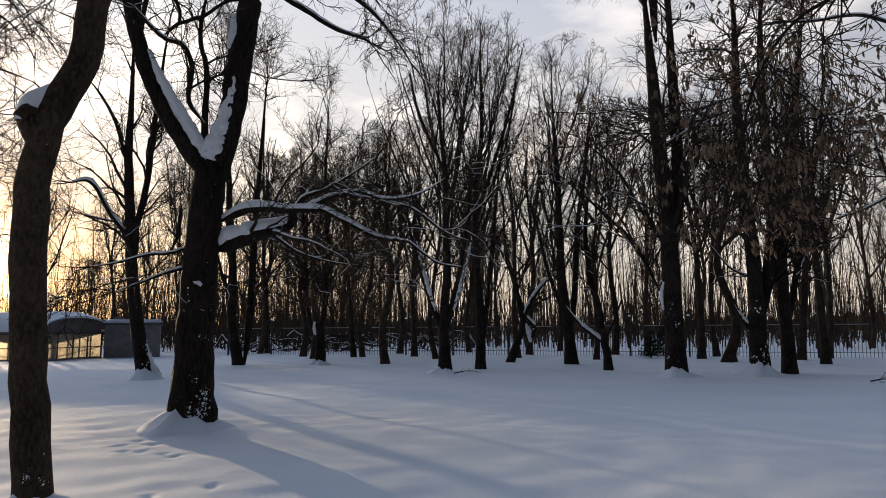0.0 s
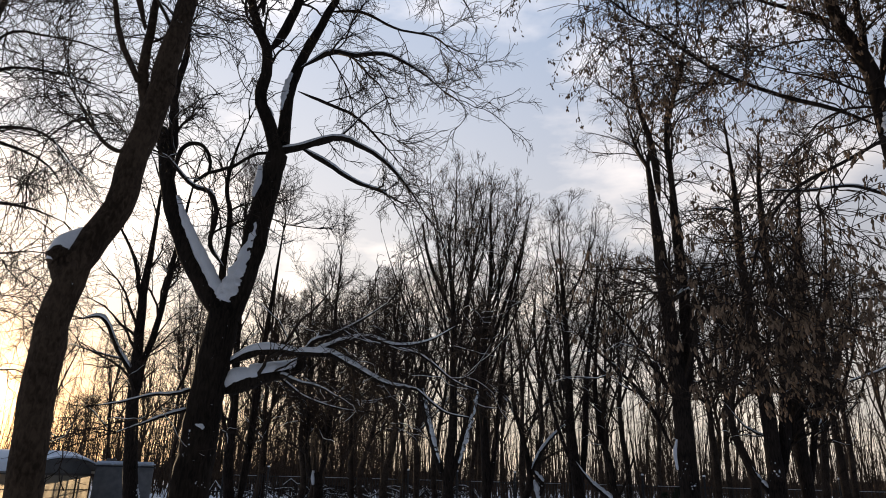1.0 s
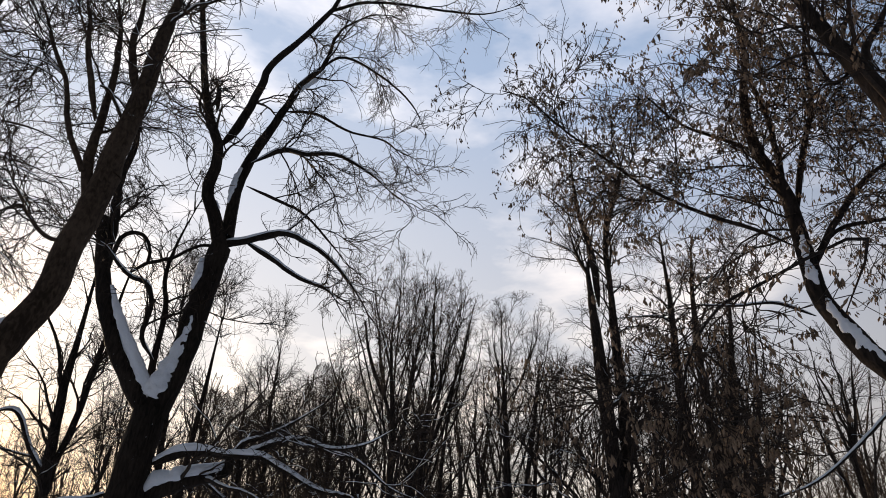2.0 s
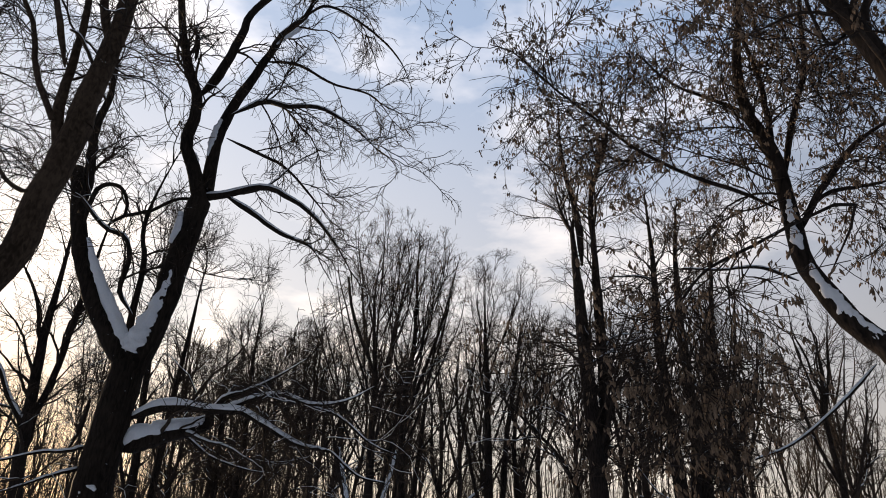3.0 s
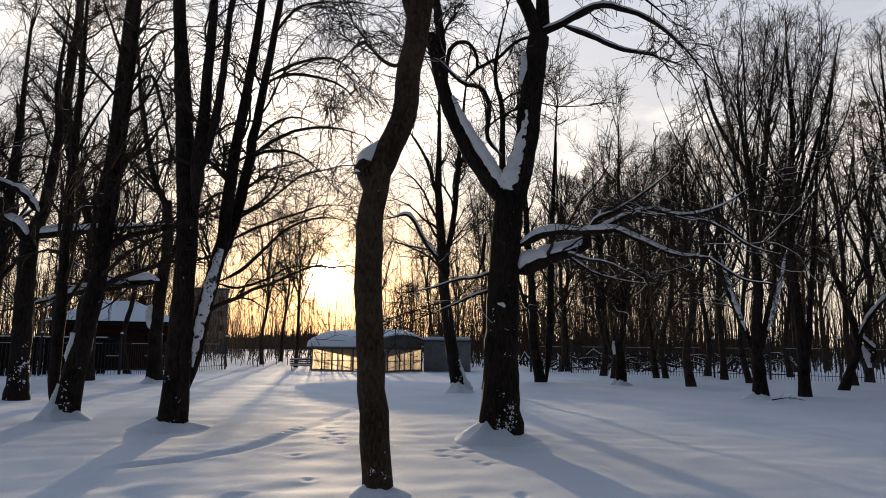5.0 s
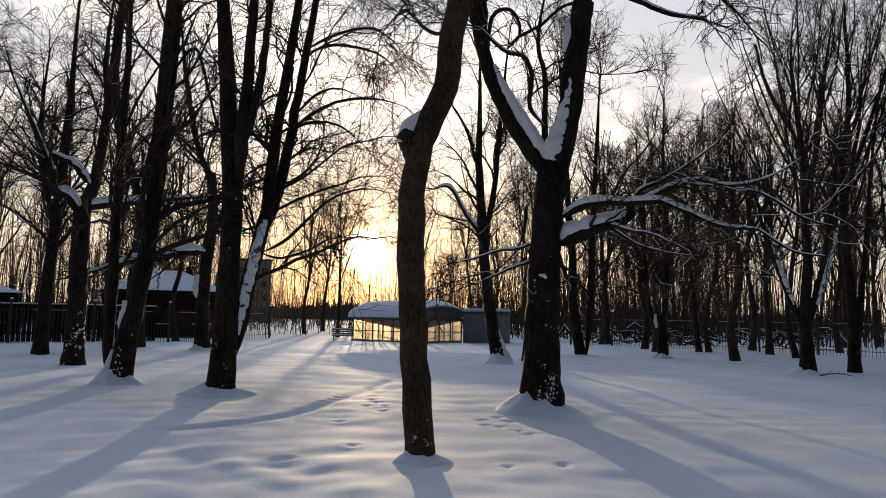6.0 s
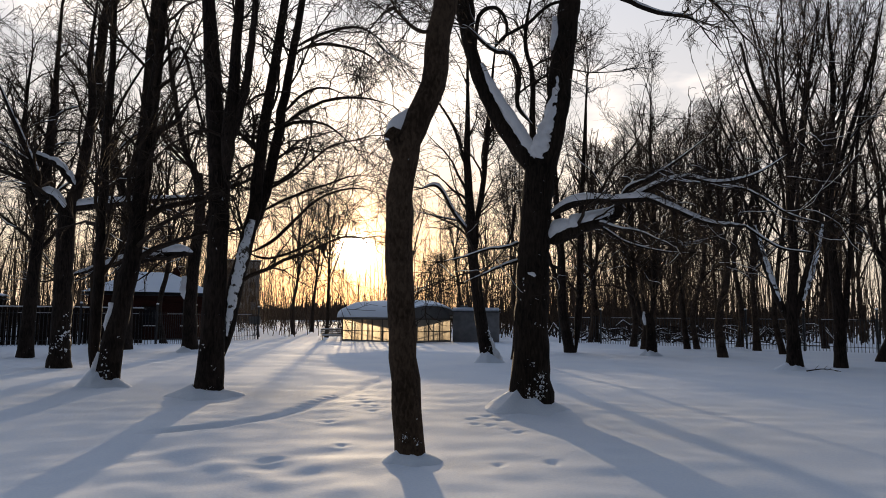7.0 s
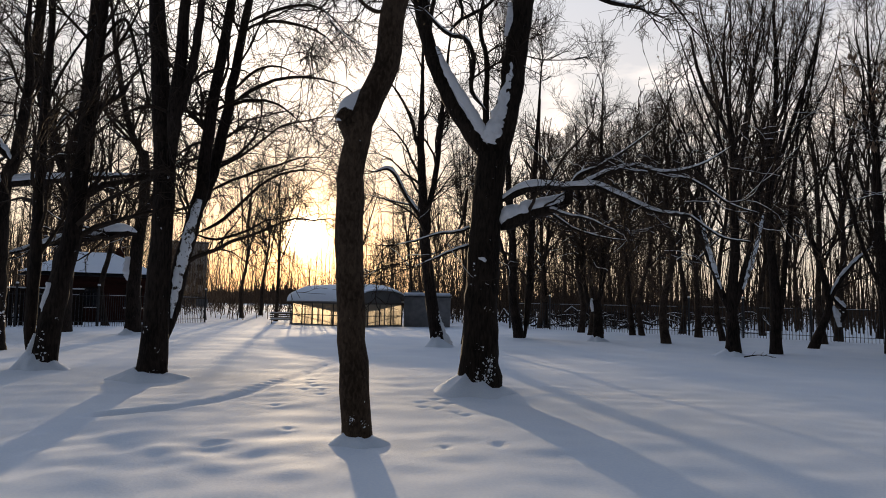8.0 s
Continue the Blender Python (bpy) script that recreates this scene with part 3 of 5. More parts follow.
plan.limb(0.055, 0.03, 0, (2.08, 1.28, 15.16), (2.61, 1.58, 17.26), (3.37, 1.96, 20.01), (4.65, 2.53, 22.92))
main_tree = tree(plan, "maple_tree", "old forked maple with dark trunk and snow in its fork", 11, BIG_CROWN, bark=BARK_FROSTED, flare=1.35)
plan = Plan(-3.75, 6.5)
plan.limb(0.165, 0.148, 0, (0, 0, -0.15), (-0.05, -0.03, 0.66), (-0.1, -0.06, 1.28), (-0.13, -0.08, 1.92), (-0.15, -0.09, 2.57), (-0.14, -0.08, 3.09), (-0.09, -0.05, 3.59), (0.03, 0.02, 3.97), (0.17, 0.1, 4.38), (0.22, 0.12, 4.88), (0.31, 0.18, 5.48), (0.37, 0.21, 5.96))
plan.limb(0.146, 0.068, 0, (0.37, 0.21, 5.96), (0.39, 0.23, 6.53), (0.47, 0.27, 7.18), (0.49, 0.28, 8.03), (0.54, 0.31, 8.66), (0.57, 0.33, 9.67))
plan.limb(0.161, 0.105, 0, (-0.09, -0.05, 3.48), (-0.18, -0.11, 3.68), (-0.24, -0.14, 3.79))
plan.limb(0.068, 0.025, 0, (0.26, 0.15, 5.61), (0.14, 0.17, 5.99), (0.09, 0.22, 6.42), (0.06, 0.28, 6.88), (0.01, 0.34, 7.55), (-0.07, 0.37, 8.15), (-0.19, 0.39, 8.66), (-0.43, 0.33, 9.43))
plan.limb(0.037, 0.015, 0, (0.14, 0.08, 5.93), (-0.06, -0.12, 6.39), (-0.16, -0.28, 6.9), (-0.31, -0.45, 7.23), (-0.43, -0.62, 7.58), (-0.59, -0.8, 7.89))
plan.limb(0.043, 0.019, 0, (0.11, 0.06, 6.63), (0.03, -0.13, 7.05), (-0.03, -0.31, 7.41), (-0.05, -0.46, 7.78), (-0.16, -0.67, 8.19))
plan.limb(0.025, 0.012, 1, (0.39, 0.22, 6.7), (0.17, 0.1, 7.09), (0.05, 0.03, 7.15))
plan.limb(0.062, 0.028, 0, (0.44, 0.25, 7.16), (0.22, 0.3, 7.73), (0.08, 0.39, 8.29), (0.02, 0.53, 8.84), (-0.13, 0.62, 9.81))
plan.limb(0.028, 0.012, 0, (0.22, 0.13, 5.02), (0.08, -0.15, 4.97), (-0.06, -0.42, 5.14), (-0.05, -0.61, 5.01))
near_tree = tree(plan, "maple_tree", "slender maple with a bent grey trunk and a snow-capped stub", 12,
     [(58, 0.3, 1.0, 48, 2.5, 0.0, 10, 0.32, 0.009), (560, 0.12, 1.0, 44, 1.3, -0.02, 7, 0.6, 0.0065), (3300, 0.1, 1.0, 42, 0.55, -0.04, 5, 0.7, 0.0042)],
     bark=BARK_SMOOTH, flare=1.1)
plan = Plan(-10.51, 9.9)
plan.limb(0.265, 0.12, 0, (0, 0, -0.15), (-0.01, 0.05, 0.99), (-0.03, 0.09, 2.41), (-0.05, 0.12, 3.98), (-0.19, 0.04, 5.83), (-0.32, -0.03, 7.34), (-0.4, -0.07, 8.37), (-0.52, -0.13, 9.93))
plan.limb(0.204, 0.084, 0, (-0.1, 0.32, 0.5), (-0.11, 0.51, 1.22), (-0.08, 0.72, 2.2), (0.01, 1, 3.48), (0.02, 1.21, 5.06), (0.05, 1.43, 6.7), (0.11, 1.67, 8.29), (0.12, 1.88, 9.94))
plan.limb(0.156, 0.072, 0, (-0.24, 1.19, 3.12), (-0.09, 1.52, 4.33), (-0.03, 1.77, 5.45), (0.04, 2.01, 7.03), (0.12, 2.27, 8.66), (0.19, 2.53, 10.52))
plan.limb(0.156, 0.072, 0, (0.28, 0, 4.17), (0.35, -0.07, 5.48), (0.47, -0.08, 6.68), (0.56, -0.13, 8.13), (0.65, -0.18, 9.58))
plan.limb(0.108, 0.054, 0, (0.3, 0.02, 5.02), (0.64, 0.01, 6.19), (0.92, -0.09, 7.33), (1.15, -0.23, 8.44))
plan.limb(0.054, 0.018, 0, (0.25, 1.72, 6.02), (0.72, 1.85, 6.33), (1.32, 2.13, 6.6), (2.01, 2.51, 6.63), (2.62, 2.78, 6.44))
plan.limb(0.048, 0.018, 0, (-0.01, 1.73, 5.92), (0.47, 1.95, 6.12), (1.06, 2.29, 6.06), (1.65, 2.62, 5.53))
plan.limb(0.048, 0.018, 0, (0.14, 2.19, 7.99), (0.62, 2.54, 8.21), (1.16, 2.97, 8.18), (1.61, 3.31, 7.98), (1.97, 3.53, 7.49))
plan.limb(0.048, 0.018, 0, (0.05, 2.22, 8.09), (0.41, 2.79, 8.59), (0.92, 3.51, 8.97), (1.26, 4.06, 8.84), (1.57, 4.56, 8.35))
plan.limb(0.048, 0.018, 0, (-0.2, 1.23, 2.99), (0.01, 1.59, 3.22), (0.22, 1.94, 3.59), (0.44, 2.29, 4.05), (0.64, 2.63, 4.4), (0.92, 3.04, 4.64), (1.26, 3.52, 4.74), (1.61, 4.01, 4.62))
plan.limb(0.042, 0.018, 0, (-0.15, 1.42, 3.9), (0.01, 1.88, 4.22), (0.3, 2.44, 4.54), (0.58, 2.99, 4.81), (0.87, 3.56, 5.09), (1.15, 4.12, 5.18))
plan.limb(0.036, 0.018, 0, (-0.24, 1.19, 2.99), (0.18, 1.43, 2.87), (0.68, 1.73, 3.05), (1.1, 1.97, 3.32), (1.44, 2.12, 3.38))
plan.limb(0.042, 0.018, 0, (-0.13, 2.04, 6.36), (0.09, 2.6, 7.06), (0.32, 3.19, 7.35), (0.59, 3.81, 7.27))
plan.limb(0.12, 0.054, 0, (-0.52, -0.13, 9.93), (-0.5, -0.1, 10.05), (-0.5, -0.09, 10.89), (-0.54, -0.14, 12.61), (-0.69, -0.3, 14.68))
plan.limb(0.084, 0.042, 0, (0.65, -0.18, 9.58), (0.54, -0.3, 9.89), (0.55, -0.28, 10.57), (0.56, -0.26, 12.28), (0.5, -0.34, 14.05))
plan.limb(0.066, 0.036, 0, (1.15, -0.23, 8.44), (1.27, -0.09, 9.66), (1.31, -0.05, 10.62), (1.37, 0.02, 12.37), (1.35, -0.01, 13.87))
plan.limb(0.078, 0.036, 0, (0.12, 1.88, 9.94), (0.29, 2.05, 11.08), (0.44, 2.21, 12.45), (0.65, 2.43, 14.48), (0.71, 2.5, 16.17))
plan.limb(0.072, 0.036, 0, (0.19, 2.53, 10.52), (0.19, 2.53, 11.27), (0.28, 2.61, 12.43), (0.27, 2.61, 14.53), (0.22, 2.55, 16.34))
plan.limb(0.036, 0.018, 0, (0.26, 2.3, 10.15), (0.38, 2.82, 11.08), (0.66, 3.53, 11.52), (1.2, 4.49, 11.93), (1.84, 5.56, 12.04))
plan.limb(0.042, 0.018, 0, (0.15, 2.19, 8.99), (0.65, 2.29, 9.65), (1.16, 2.39, 9.86), (2.04, 2.89, 9.96), (2.76, 3.22, 9.83))
left_big = tree(plan, "lime_tree", "dark lime with several stems rising from one foot", 13,
     [(130, 0.15, 1.0, 52, 4.0, -0.055, 11, 0.3, 0.011), (1400, 0.12, 1.0, 44, 1.5, -0.05, 7, 0.6, 0.0075), (6400, 0.1, 1.0, 42, 0.65, -0.06, 4, 0.7, 0.0048)], flare=1.25, frosted=False)
plan = Plan(-13.55, 9.77)
plan.limb(0.25, 0.111, 0, (0, 0, -0.15), (0.09, 0.12, 1.16), (0.17, 0.25, 2.19), (0.27, 0.37, 3.25), (0.34, 0.47, 5.01), (0.41, 0.56, 6.68), (0.47, 0.64, 8.38), (0.5, 0.71, 10.26))
plan.limb(0.139, 0.083, 0, (-0.52, 0.13, 0), (-0.59, 0.11, 0.87), (-0.62, 0.15, 2.46), (-0.68, 0.16, 4.08), (-0.7, 0.21, 6.03), (-0.73, 0.25, 8.03), (-0.79, 0.26, 10.07))
plan.limb(0.042, 0.021, 1, (-0.81, 0.22, 5.62), (-0.65, 0.46, 6.65), (-0.41, 0.79, 7.58), (-0.24, 1.04, 8.07))
plan.limb(0.049, 0.021, 0, (0.41, 0.56, 7.23), (0.83, 0.91, 7.98), (1.17, 1.11, 6.86), (1.45, 1.26, 5.89), (1.88, 1.59, 5.5))
left_pair = tree(plan, "lime_tree", "pair of leaning dark stems on one snowy foot", 41, crown_of(15, 1.8, 0.0, 0.0065), flare=1.3, frosted=False)
plan = Plan(-19.35, 12.47)
plan.limb(0.275, 0.25, 0, (0, 0, -0.15), (0, 0, 1.32), (-0.02, -0.03, 3.05), (-0.02, -0.03, 4.62))
plan.limb(0.211, 0.077, 1, (-0.01, -0.03, 4.53), (0.13, 0.19, 5.53), (0.19, 0.3, 6.63), (0.26, 0.4, 7.91), (0.18, 0.27, 9.55), (0.23, 0.35, 11.43))
plan.limb(0.154, 0.058, 2, (-0.04, -0.07, 4.58), (-0.26, -0.41, 5.1), (-0.45, -0.69, 5.16), (-0.48, -0.76, 5.76), (-0.63, -0.99, 6.42), (-0.9, -1.41, 7.56), (-1.17, -1.84, 8.7))
plan.limb(0.115, 0.058, 2, (0.31, -0.08, 5.46), (0.04, -0.49, 6.02), (-0.29, -1.01, 6.29))
plan.limb(0.134, 0.048, 2, (0, -0.02, 4.8), (0.61, 0.71, 4.95), (1.15, 1.32, 5.1), (1.78, 2.08, 5.27), (2.54, 3.03, 5.46))
left_old = tree(plan, "old_tree", "thick broken tree with snowy crooked limbs", 15, crown_of(12, 0.7, 0.03, 0.006), flare=1.3)
plan = Plan(-24.77, 14.7)
plan.limb(0.25, 0.11, 0, (0, 0, -0.15), (0.03, 0.05, 2.09), (0.1, 0.16, 4.65), (0.16, 0.27, 7.26), (0.2, 0.34, 10.16), (0.22, 0.37, 13.58))
plan.limb(0.119, 0.059, 0, (0.1, 0.16, 4.65), (-0.16, -0.27, 6.74), (-0.27, -0.45, 8.89), (-0.21, -0.35, 11.57))
tree(plan, "lime_tree", "slim dark tree in the snow", 16, crown_of(15, 1.1, 0.03, 0.007))
plan = Plan(-22.98, 20.7)
plan.limb(0.306, 0.204, 0, (0, 0, -0.15), (-0.07, -0.07, 1.79), (-0.01, -0.01, 4.01), (0.1, 0.11, 5.77), (-0.01, -0.02, 7.79))
plan.limb(0.217, 0.127, 2, (0.16, -0.27, 4.22), (-0.38, -0.88, 4.19), (-1.12, -1.7, 3.9), (-1.86, -2.52, 3.66), (-2.89, -3.69, 3.13))
plan.limb(0.153, 0.076, 0, (0.08, 0.09, 4.76), (0.36, 0.4, 6.05), (0.87, 0.97, 7.9))
plan.limb(0.153, 0.076, 0, (0, -0.01, 7.54), (-0.44, -0.5, 9.01), (-0.85, -0.96, 12.02), (-1.09, -1.22, 14.84))
left_arch = tree(plan, "old_tree", "tree with a snow-laden limb arching to the side", 17, crown_of(12, 0.9, 0.05, 0.007))
plan = Plan(-27.0, 20.25)
plan.limb(0.473, 0.25, 0, (0, 0, -0.15), (0.04, 0.06, 3.16), (0.21, 0.29, 6.6), (0.38, 0.52, 10.27), (0.47, 0.63, 14.71), (0.56, 0.74, 19.47), (0.55, 0.75, 22.58))
plan.limb(0.278, 0.139, 0, (-0.16, 0.46, 5.65), (-1.15, -0.87, 11.59), (-1.09, -0.79, 16.59), (-1.09, -0.8, 20.11))
tree(plan, "lime_tree", "slim leaning dark tree in the snow", 18, crown_of(15, 1.3, 0.03, 0.007))
plan = Plan(-9.65, 22.23)
plan.limb(0.244, 0.091, 0, (0, 0, -0.15), (-0.31, -0.13, 1.61), (-0.53, -0.23, 3.45), (-0.65, -0.28, 5.32), (-0.78, -0.33, 7.22), (-0.77, -0.33, 9.16), (-0.78, -0.34, 11.54))
plan.limb(0.091, 0.051, 2, (-0.57, -0.24, 4.57), (-1.08, -0.48, 5.2), (-1.74, -0.77, 6.37), (-2.34, -1.02, 6.32))
plan.limb(0.122, 0.051, 1, (-0.57, -0.25, 4.76), (-0.27, -0.11, 6.11), (-0.13, -0.05, 8.06), (0.03, 0.01, 10.06), (0.25, 0.12, 12.55))
plan.limb(0.071, 0.03, 0, (-0.76, -0.33, 6.83), (-1.13, -0.5, 8.33), (-1.55, -0.68, 9.24), (-2.04, -0.9, 9.94))
lean = tree(plan, "lime_tree", "slim leaning tree with a snow-plastered foot", 19, crown_of(12, 0.7, 0.03, 0.006), flare=1.4)
plan = Plan(-9.13, 30.32)
plan.limb(0.235, 0.091, 0, (0, 0, -0.15), (-0.34, -0.1, 2.1), (-0.35, -0.1, 4.37), (-0.52, -0.15, 6.68), (-0.73, -0.21, 10.07), (-0.94, -0.28, 13.54))
plan.limb(0.208, 0.078, 0, (0.13, 0.37, -0.02), (0.32, 0.42, 2.1), (0.39, 0.44, 4.41), (0.45, 0.46, 6.77), (0.63, 0.51, 9.98), (0.8, 0.56, 13.29))
plan.limb(0.104, 0.052, 0, (-0.18, -0.05, 2.1), (-0.8, -0.24, 4.1), (-1.19, -0.36, 5.62))
tree(plan, "lime_tree", "twin-stemmed dark tree in the snow", 20, crown_of(12, 1.5, 0.1, 0.0055))
plan = Plan(-5.61, 30.9)
plan.limb(0.232, 0.194, 0, (0, 0, -0.15), (0.01, 0, 1.07), (-0.1, -0.02, 1.83))
plan.limb(0.155, 0.065, 0, (-0.02, 0, 1.33), (0.21, 0.04, 3.11), (0.26, 0.04, 5.71), (0.14, 0.02, 8.9), (0.23, 0.04, 11.61))
plan.limb(0.129, 0.065, 1, (-0.09, -0.02, 1.33), (-0.52, -0.1, 2.09), (-0.68, -0.13, 4.13), (-0.85, -0.16, 6.75), (-1.02, -0.19, 9.93))
forked = tree(plan, "lime_tree", "short dark trunk forking low with snow in the fork", 21, crown_of(12, 1.5, 0.1, 0.0055))
plan = Plan(0.07, 24.19)
plan.limb(0.237, 0.03, 0, (0, 0, -0.15), (0, 0, 0.79), (-0.03, 0, 1.79), (0.09, 0, 3.62), (0.06, 0, 5.67), (0.02, 0, 7.78), (-0.18, 0, 9.93), (-0.06, 0, 11.89))
plan.limb(0.128, 0.049, 1, (-0.09, 0, 1.39), (-0.43, 0, 2.39), (-0.83, 0, 3.62), (-1.14, 0, 4.65), (-1.45, -0.01, 6.52))
plan.limb(0.138, 0.049, 1, (0.07, 0, 1.49), (0.34, 0, 2.6), (0.6, 0.01, 3.81), (0.88, 0.01, 5.67), (1.16, 0.01, 7.77))
plan.limb(0.099, 0.049, 0, (0.05, 0.51, 5.33), (0.5, 0.51, 7.47), (0.77, 0.51, 9.65), (1.12, 0.51, 11.87))
plan.limb(0.079, 0.04, 0, (0.01, -0.5, 7.24), (-0.89, -0.51, 9.34), (-1.2, -0.51, 10.82))
broom(plan, 24, 3.4, 9.5, (0.0, 0.0, 8.0, 3.7, 6.2), 0.052, 1)
dome = tree(plan, "lime_tree", "round-crowned lime with snow in its low forks", 22, DOME_CROWN, reach=0.3, dome=(0.0, 0.0, 8.4, 3.5, 6.0), seeds=420, seed_size=1.5)
plan = Plan(1.42, 26.06)
plan.limb(0.194, 0.03, 0, (0, 0, -0.15), (0.01, 0, 2), (-0.1, 0.01, 4.42), (-0.08, 0, 6.88), (0.17, -0.01, 9.38), (0.16, -0.01, 11.96), (0.18, -0.01, 13.86))
plan.limb(0.108, 0.043, 1, (0.15, -0.01, 1.13), (0.29, -0.02, 2.44), (0.51, -0.02, 4.63), (0.76, -0.03, 7.09), (1.14, -0.05, 10.06))
plan.limb(0.086, 0.043, 0, (-0.01, 0.4, 6.05), (0.58, 0.38, 7.88), (1.3, 0.34, 10.19), (1.66, 0.32, 11.83))
broom(plan, 24, 3.8, 10, (0.2, 0.0, 8.4, 3.5, 6.1), 0.05, 2)
tree(plan, "lime_tree", "round-crowned lime with a straight dark trunk", 23, DOME_CROWN, reach=0.3, dome=(0.2, 0.0, 8.7, 3.4, 6.0), seeds=340, seed_size=1.5)
plan = Plan(3.0, 31.34)
plan.limb(0.182, 0.078, 0, (0, 0, -0.15), (0.38, -0.03, 0.9), (0.65, -0.06, 1.81), (0.3, -0.03, 3.65), (-0.07, 0.01, 5.25), (-0.15, 0.02, 7.66))
plan.limb(0.117, 0.052, 2, (0.57, -0.05, 1.55), (0.93, -0.09, 2.6), (1.59, -0.15, 3.51), (2.25, -0.21, 4.15))
plan.limb(0.13, 0.078, 2, (0.97, -0.09, 1.03), (1.16, -0.11, 1.54), (0.79, -0.07, 2.08))
leaner = tree(plan, "young_tree", "crooked leaning young tree with snow along its limbs", 24, crown_of(9, 0.6, 0.1, 0.006))
plan = Plan(5.4, 28.74)
plan.limb(0.265, 0.035, 0, (0, 0, -0.15), (-0.12, 0.02, 1.54), (-0.3, 0.06, 3.47), (-0.36, 0.07, 5.91), (-0.41, 0.08, 8.41), (-0.51, 0.1, 10.96), (-0.53, 0.1, 13.55))
plan.limb(0.145, 0.072, 0, (0.05, 0.4, 1.06), (0.31, 0.35, 3.49), (0.48, 0.32, 5.95), (0.86, 0.25, 8.44), (1.18, 0.2, 10.97))
plan.limb(0.096, 0.048, 0, (-0.22, 0.04, 2.02), (-0.88, 0.16, 3.97), (-1.3, 0.24, 5.95), (-1.76, 0.32, 7.47))
broom(plan, 16, 4.0, 10, (0.1, 0.0, 8.8, 3.0, 5.6), 0.055, 3)
tree(plan, "lime_tree", "tall dark tree with upswept branches", 25, DOME_CROWN, reach=0.3, dome=(0.2, 0.0, 9.0, 2.9, 5.6))
plan = Plan(6.1, 25.16)
plan.limb(0.159, 0.063, 1, (0, 0, -0.15), (-0.04, 0.01, 0.62), (-0.14, 0.03, 1.14), (-0.26, 0.06, 2.18), (-0.55, 0.13, 3.34), (-0.67, 0.16, 4.95), (-0.53, 0.13, 6.69), (-0.28, 0.07, 8.22))
plan.limb(0.095, 0.042, 2, (-0.11, 0.03, 0.97), (-0.59, 0.14, 1.34), (-1.08, 0.26, 1.82), (-1.47, 0.35, 2.41))
plan.limb(0.053, 0.032, 0, (-0.06, 0.01, 1.14), (0.22, -0.05, 1.75), (0.54, -0.12, 2.58))
tree(plan, "young_tree", "leaning young tree with snow in its fork", 26, crown_of(8, 0.5, 0.12, 0.006))
plan = Plan(7.41, 21.64)
plan.limb(0.318, 0.187, 0, (0, 0, -0.15), (-0.01, 0, 1.9), (-0.04, 0.01, 3.9), (-0.13, 0.04, 5.76), (-0.25, 0.09, 8.24), (-0.36, 0.12, 10.6), (-0.46, 0.16, 12.61))
plan.limb(0.206, 0.15, 0, (0.16, 0.37, 3.75), (0.41, 0.29, 5.8), (0.44, 0.28, 8.3), (0.39, 0.29, 10.66), (0.41, 0.28, 12.67))
plan.limb(0.15, 0.047, 0, (-0.17, 0.05, 11.07), (-0.26, 0.08, 13.1), (-0.65, 0.22, 15.32), (-0.77, 0.26, 17.65))
plan.limb(0.122, 0.047, 0, (0.42, 0.28, 11.2), (0.38, 0.29, 13.97), (0.89, 0.13, 15.88), (1.44, -0.06, 18.15))
plan.limb(0.075, 0.037, 0, (-0.11, 0.04, 4.09), (-0.74, 0.24, 5.24), (-1.55, 0.52, 6.83), (-2.75, 0.91, 8.12))
plan.limb(0.056, 0.037, 2, (-0.09, 0.03, 2.63), (-0.28, 0.1, 3), (-0.22, 0.07, 2.27))
plan.limb(0.075, 0.037, 0, (-0.1, 0.88, 2.67), (-0.89, 1.15, 4.42), (-1.93, 1.49, 5.65), (-3.2, 1.91, 6.96))
tall = tree(plan, "lime_tree", "tall tree with two dark stems and arching twigs", 27, crown_of(13, 2.1, 0.0, 0.005))
plan = Plan(10.42, 22.39)
plan.limb(0.303, 0.101, 0, (0, 0, -0.15), (-0.03, 0.02, 1.52), (-0.02, 0, 3.39), (-0.13, 0.05, 5.89), (-0.24, 0.1, 8.86), (-0.18, 0.08, 11.68), (-0.22, 0.11, 14.19))
plan.limb(0.222, 0.091, 0, (0.11, 0.39, 1.14), (0.54, 0.19, 3.4), (0.74, 0.1, 5.88), (0.66, 0.14, 8.86), (0.72, 0.11, 11.69), (0.93, 0.02, 14.13))
plan.limb(0.091, 0.04, 2, (-0.12, 0.05, 1.34), (-0.49, 0.22, 1.9), (-0.65, 0.29, 2.28))
plan.limb(0.121, 0.061, 0, (0.31, 0.52, 1.9), (0.97, 0.22, 3.97), (1.32, 0.05, 6.26), (1.84, -0.18, 8.74))
clump = tree(plan, "box_elder", "dense dark tree hung with dry seed bunches", 28, crown_of(13, 1.0, 0.06, 0.005), seeds=550, seed_size=1.5, dome=(0.2, 0, 9.5, 3.0, 5.5))
plan = Plan(11.58, 22.82)
plan.limb(0.23, 0.094, 0, (0, 0, -0.15), (-0.03, 0.01, 1.89), (-0.03, 0.02, 4.19), (0.24, -0.12, 6.91), (0.69, -0.35, 9.83), (1.01, -0.51, 12.83))
plan.limb(0.125, 0.052, 0, (0.14, 0.37, 1.13), (0.54, 0.18, 3.43), (0.98, -0.03, 5.74), (1.4, -0.25, 8.06), (1.71, -0.41, 10.82))
tree(plan, "box_elder", "slim dark tree hung with dry seed bunches", 29, crown_of(13, 0.95, 0.06, 0.005), seeds=450, seed_size=1.5)
plan = Plan(4.93, 5.73)
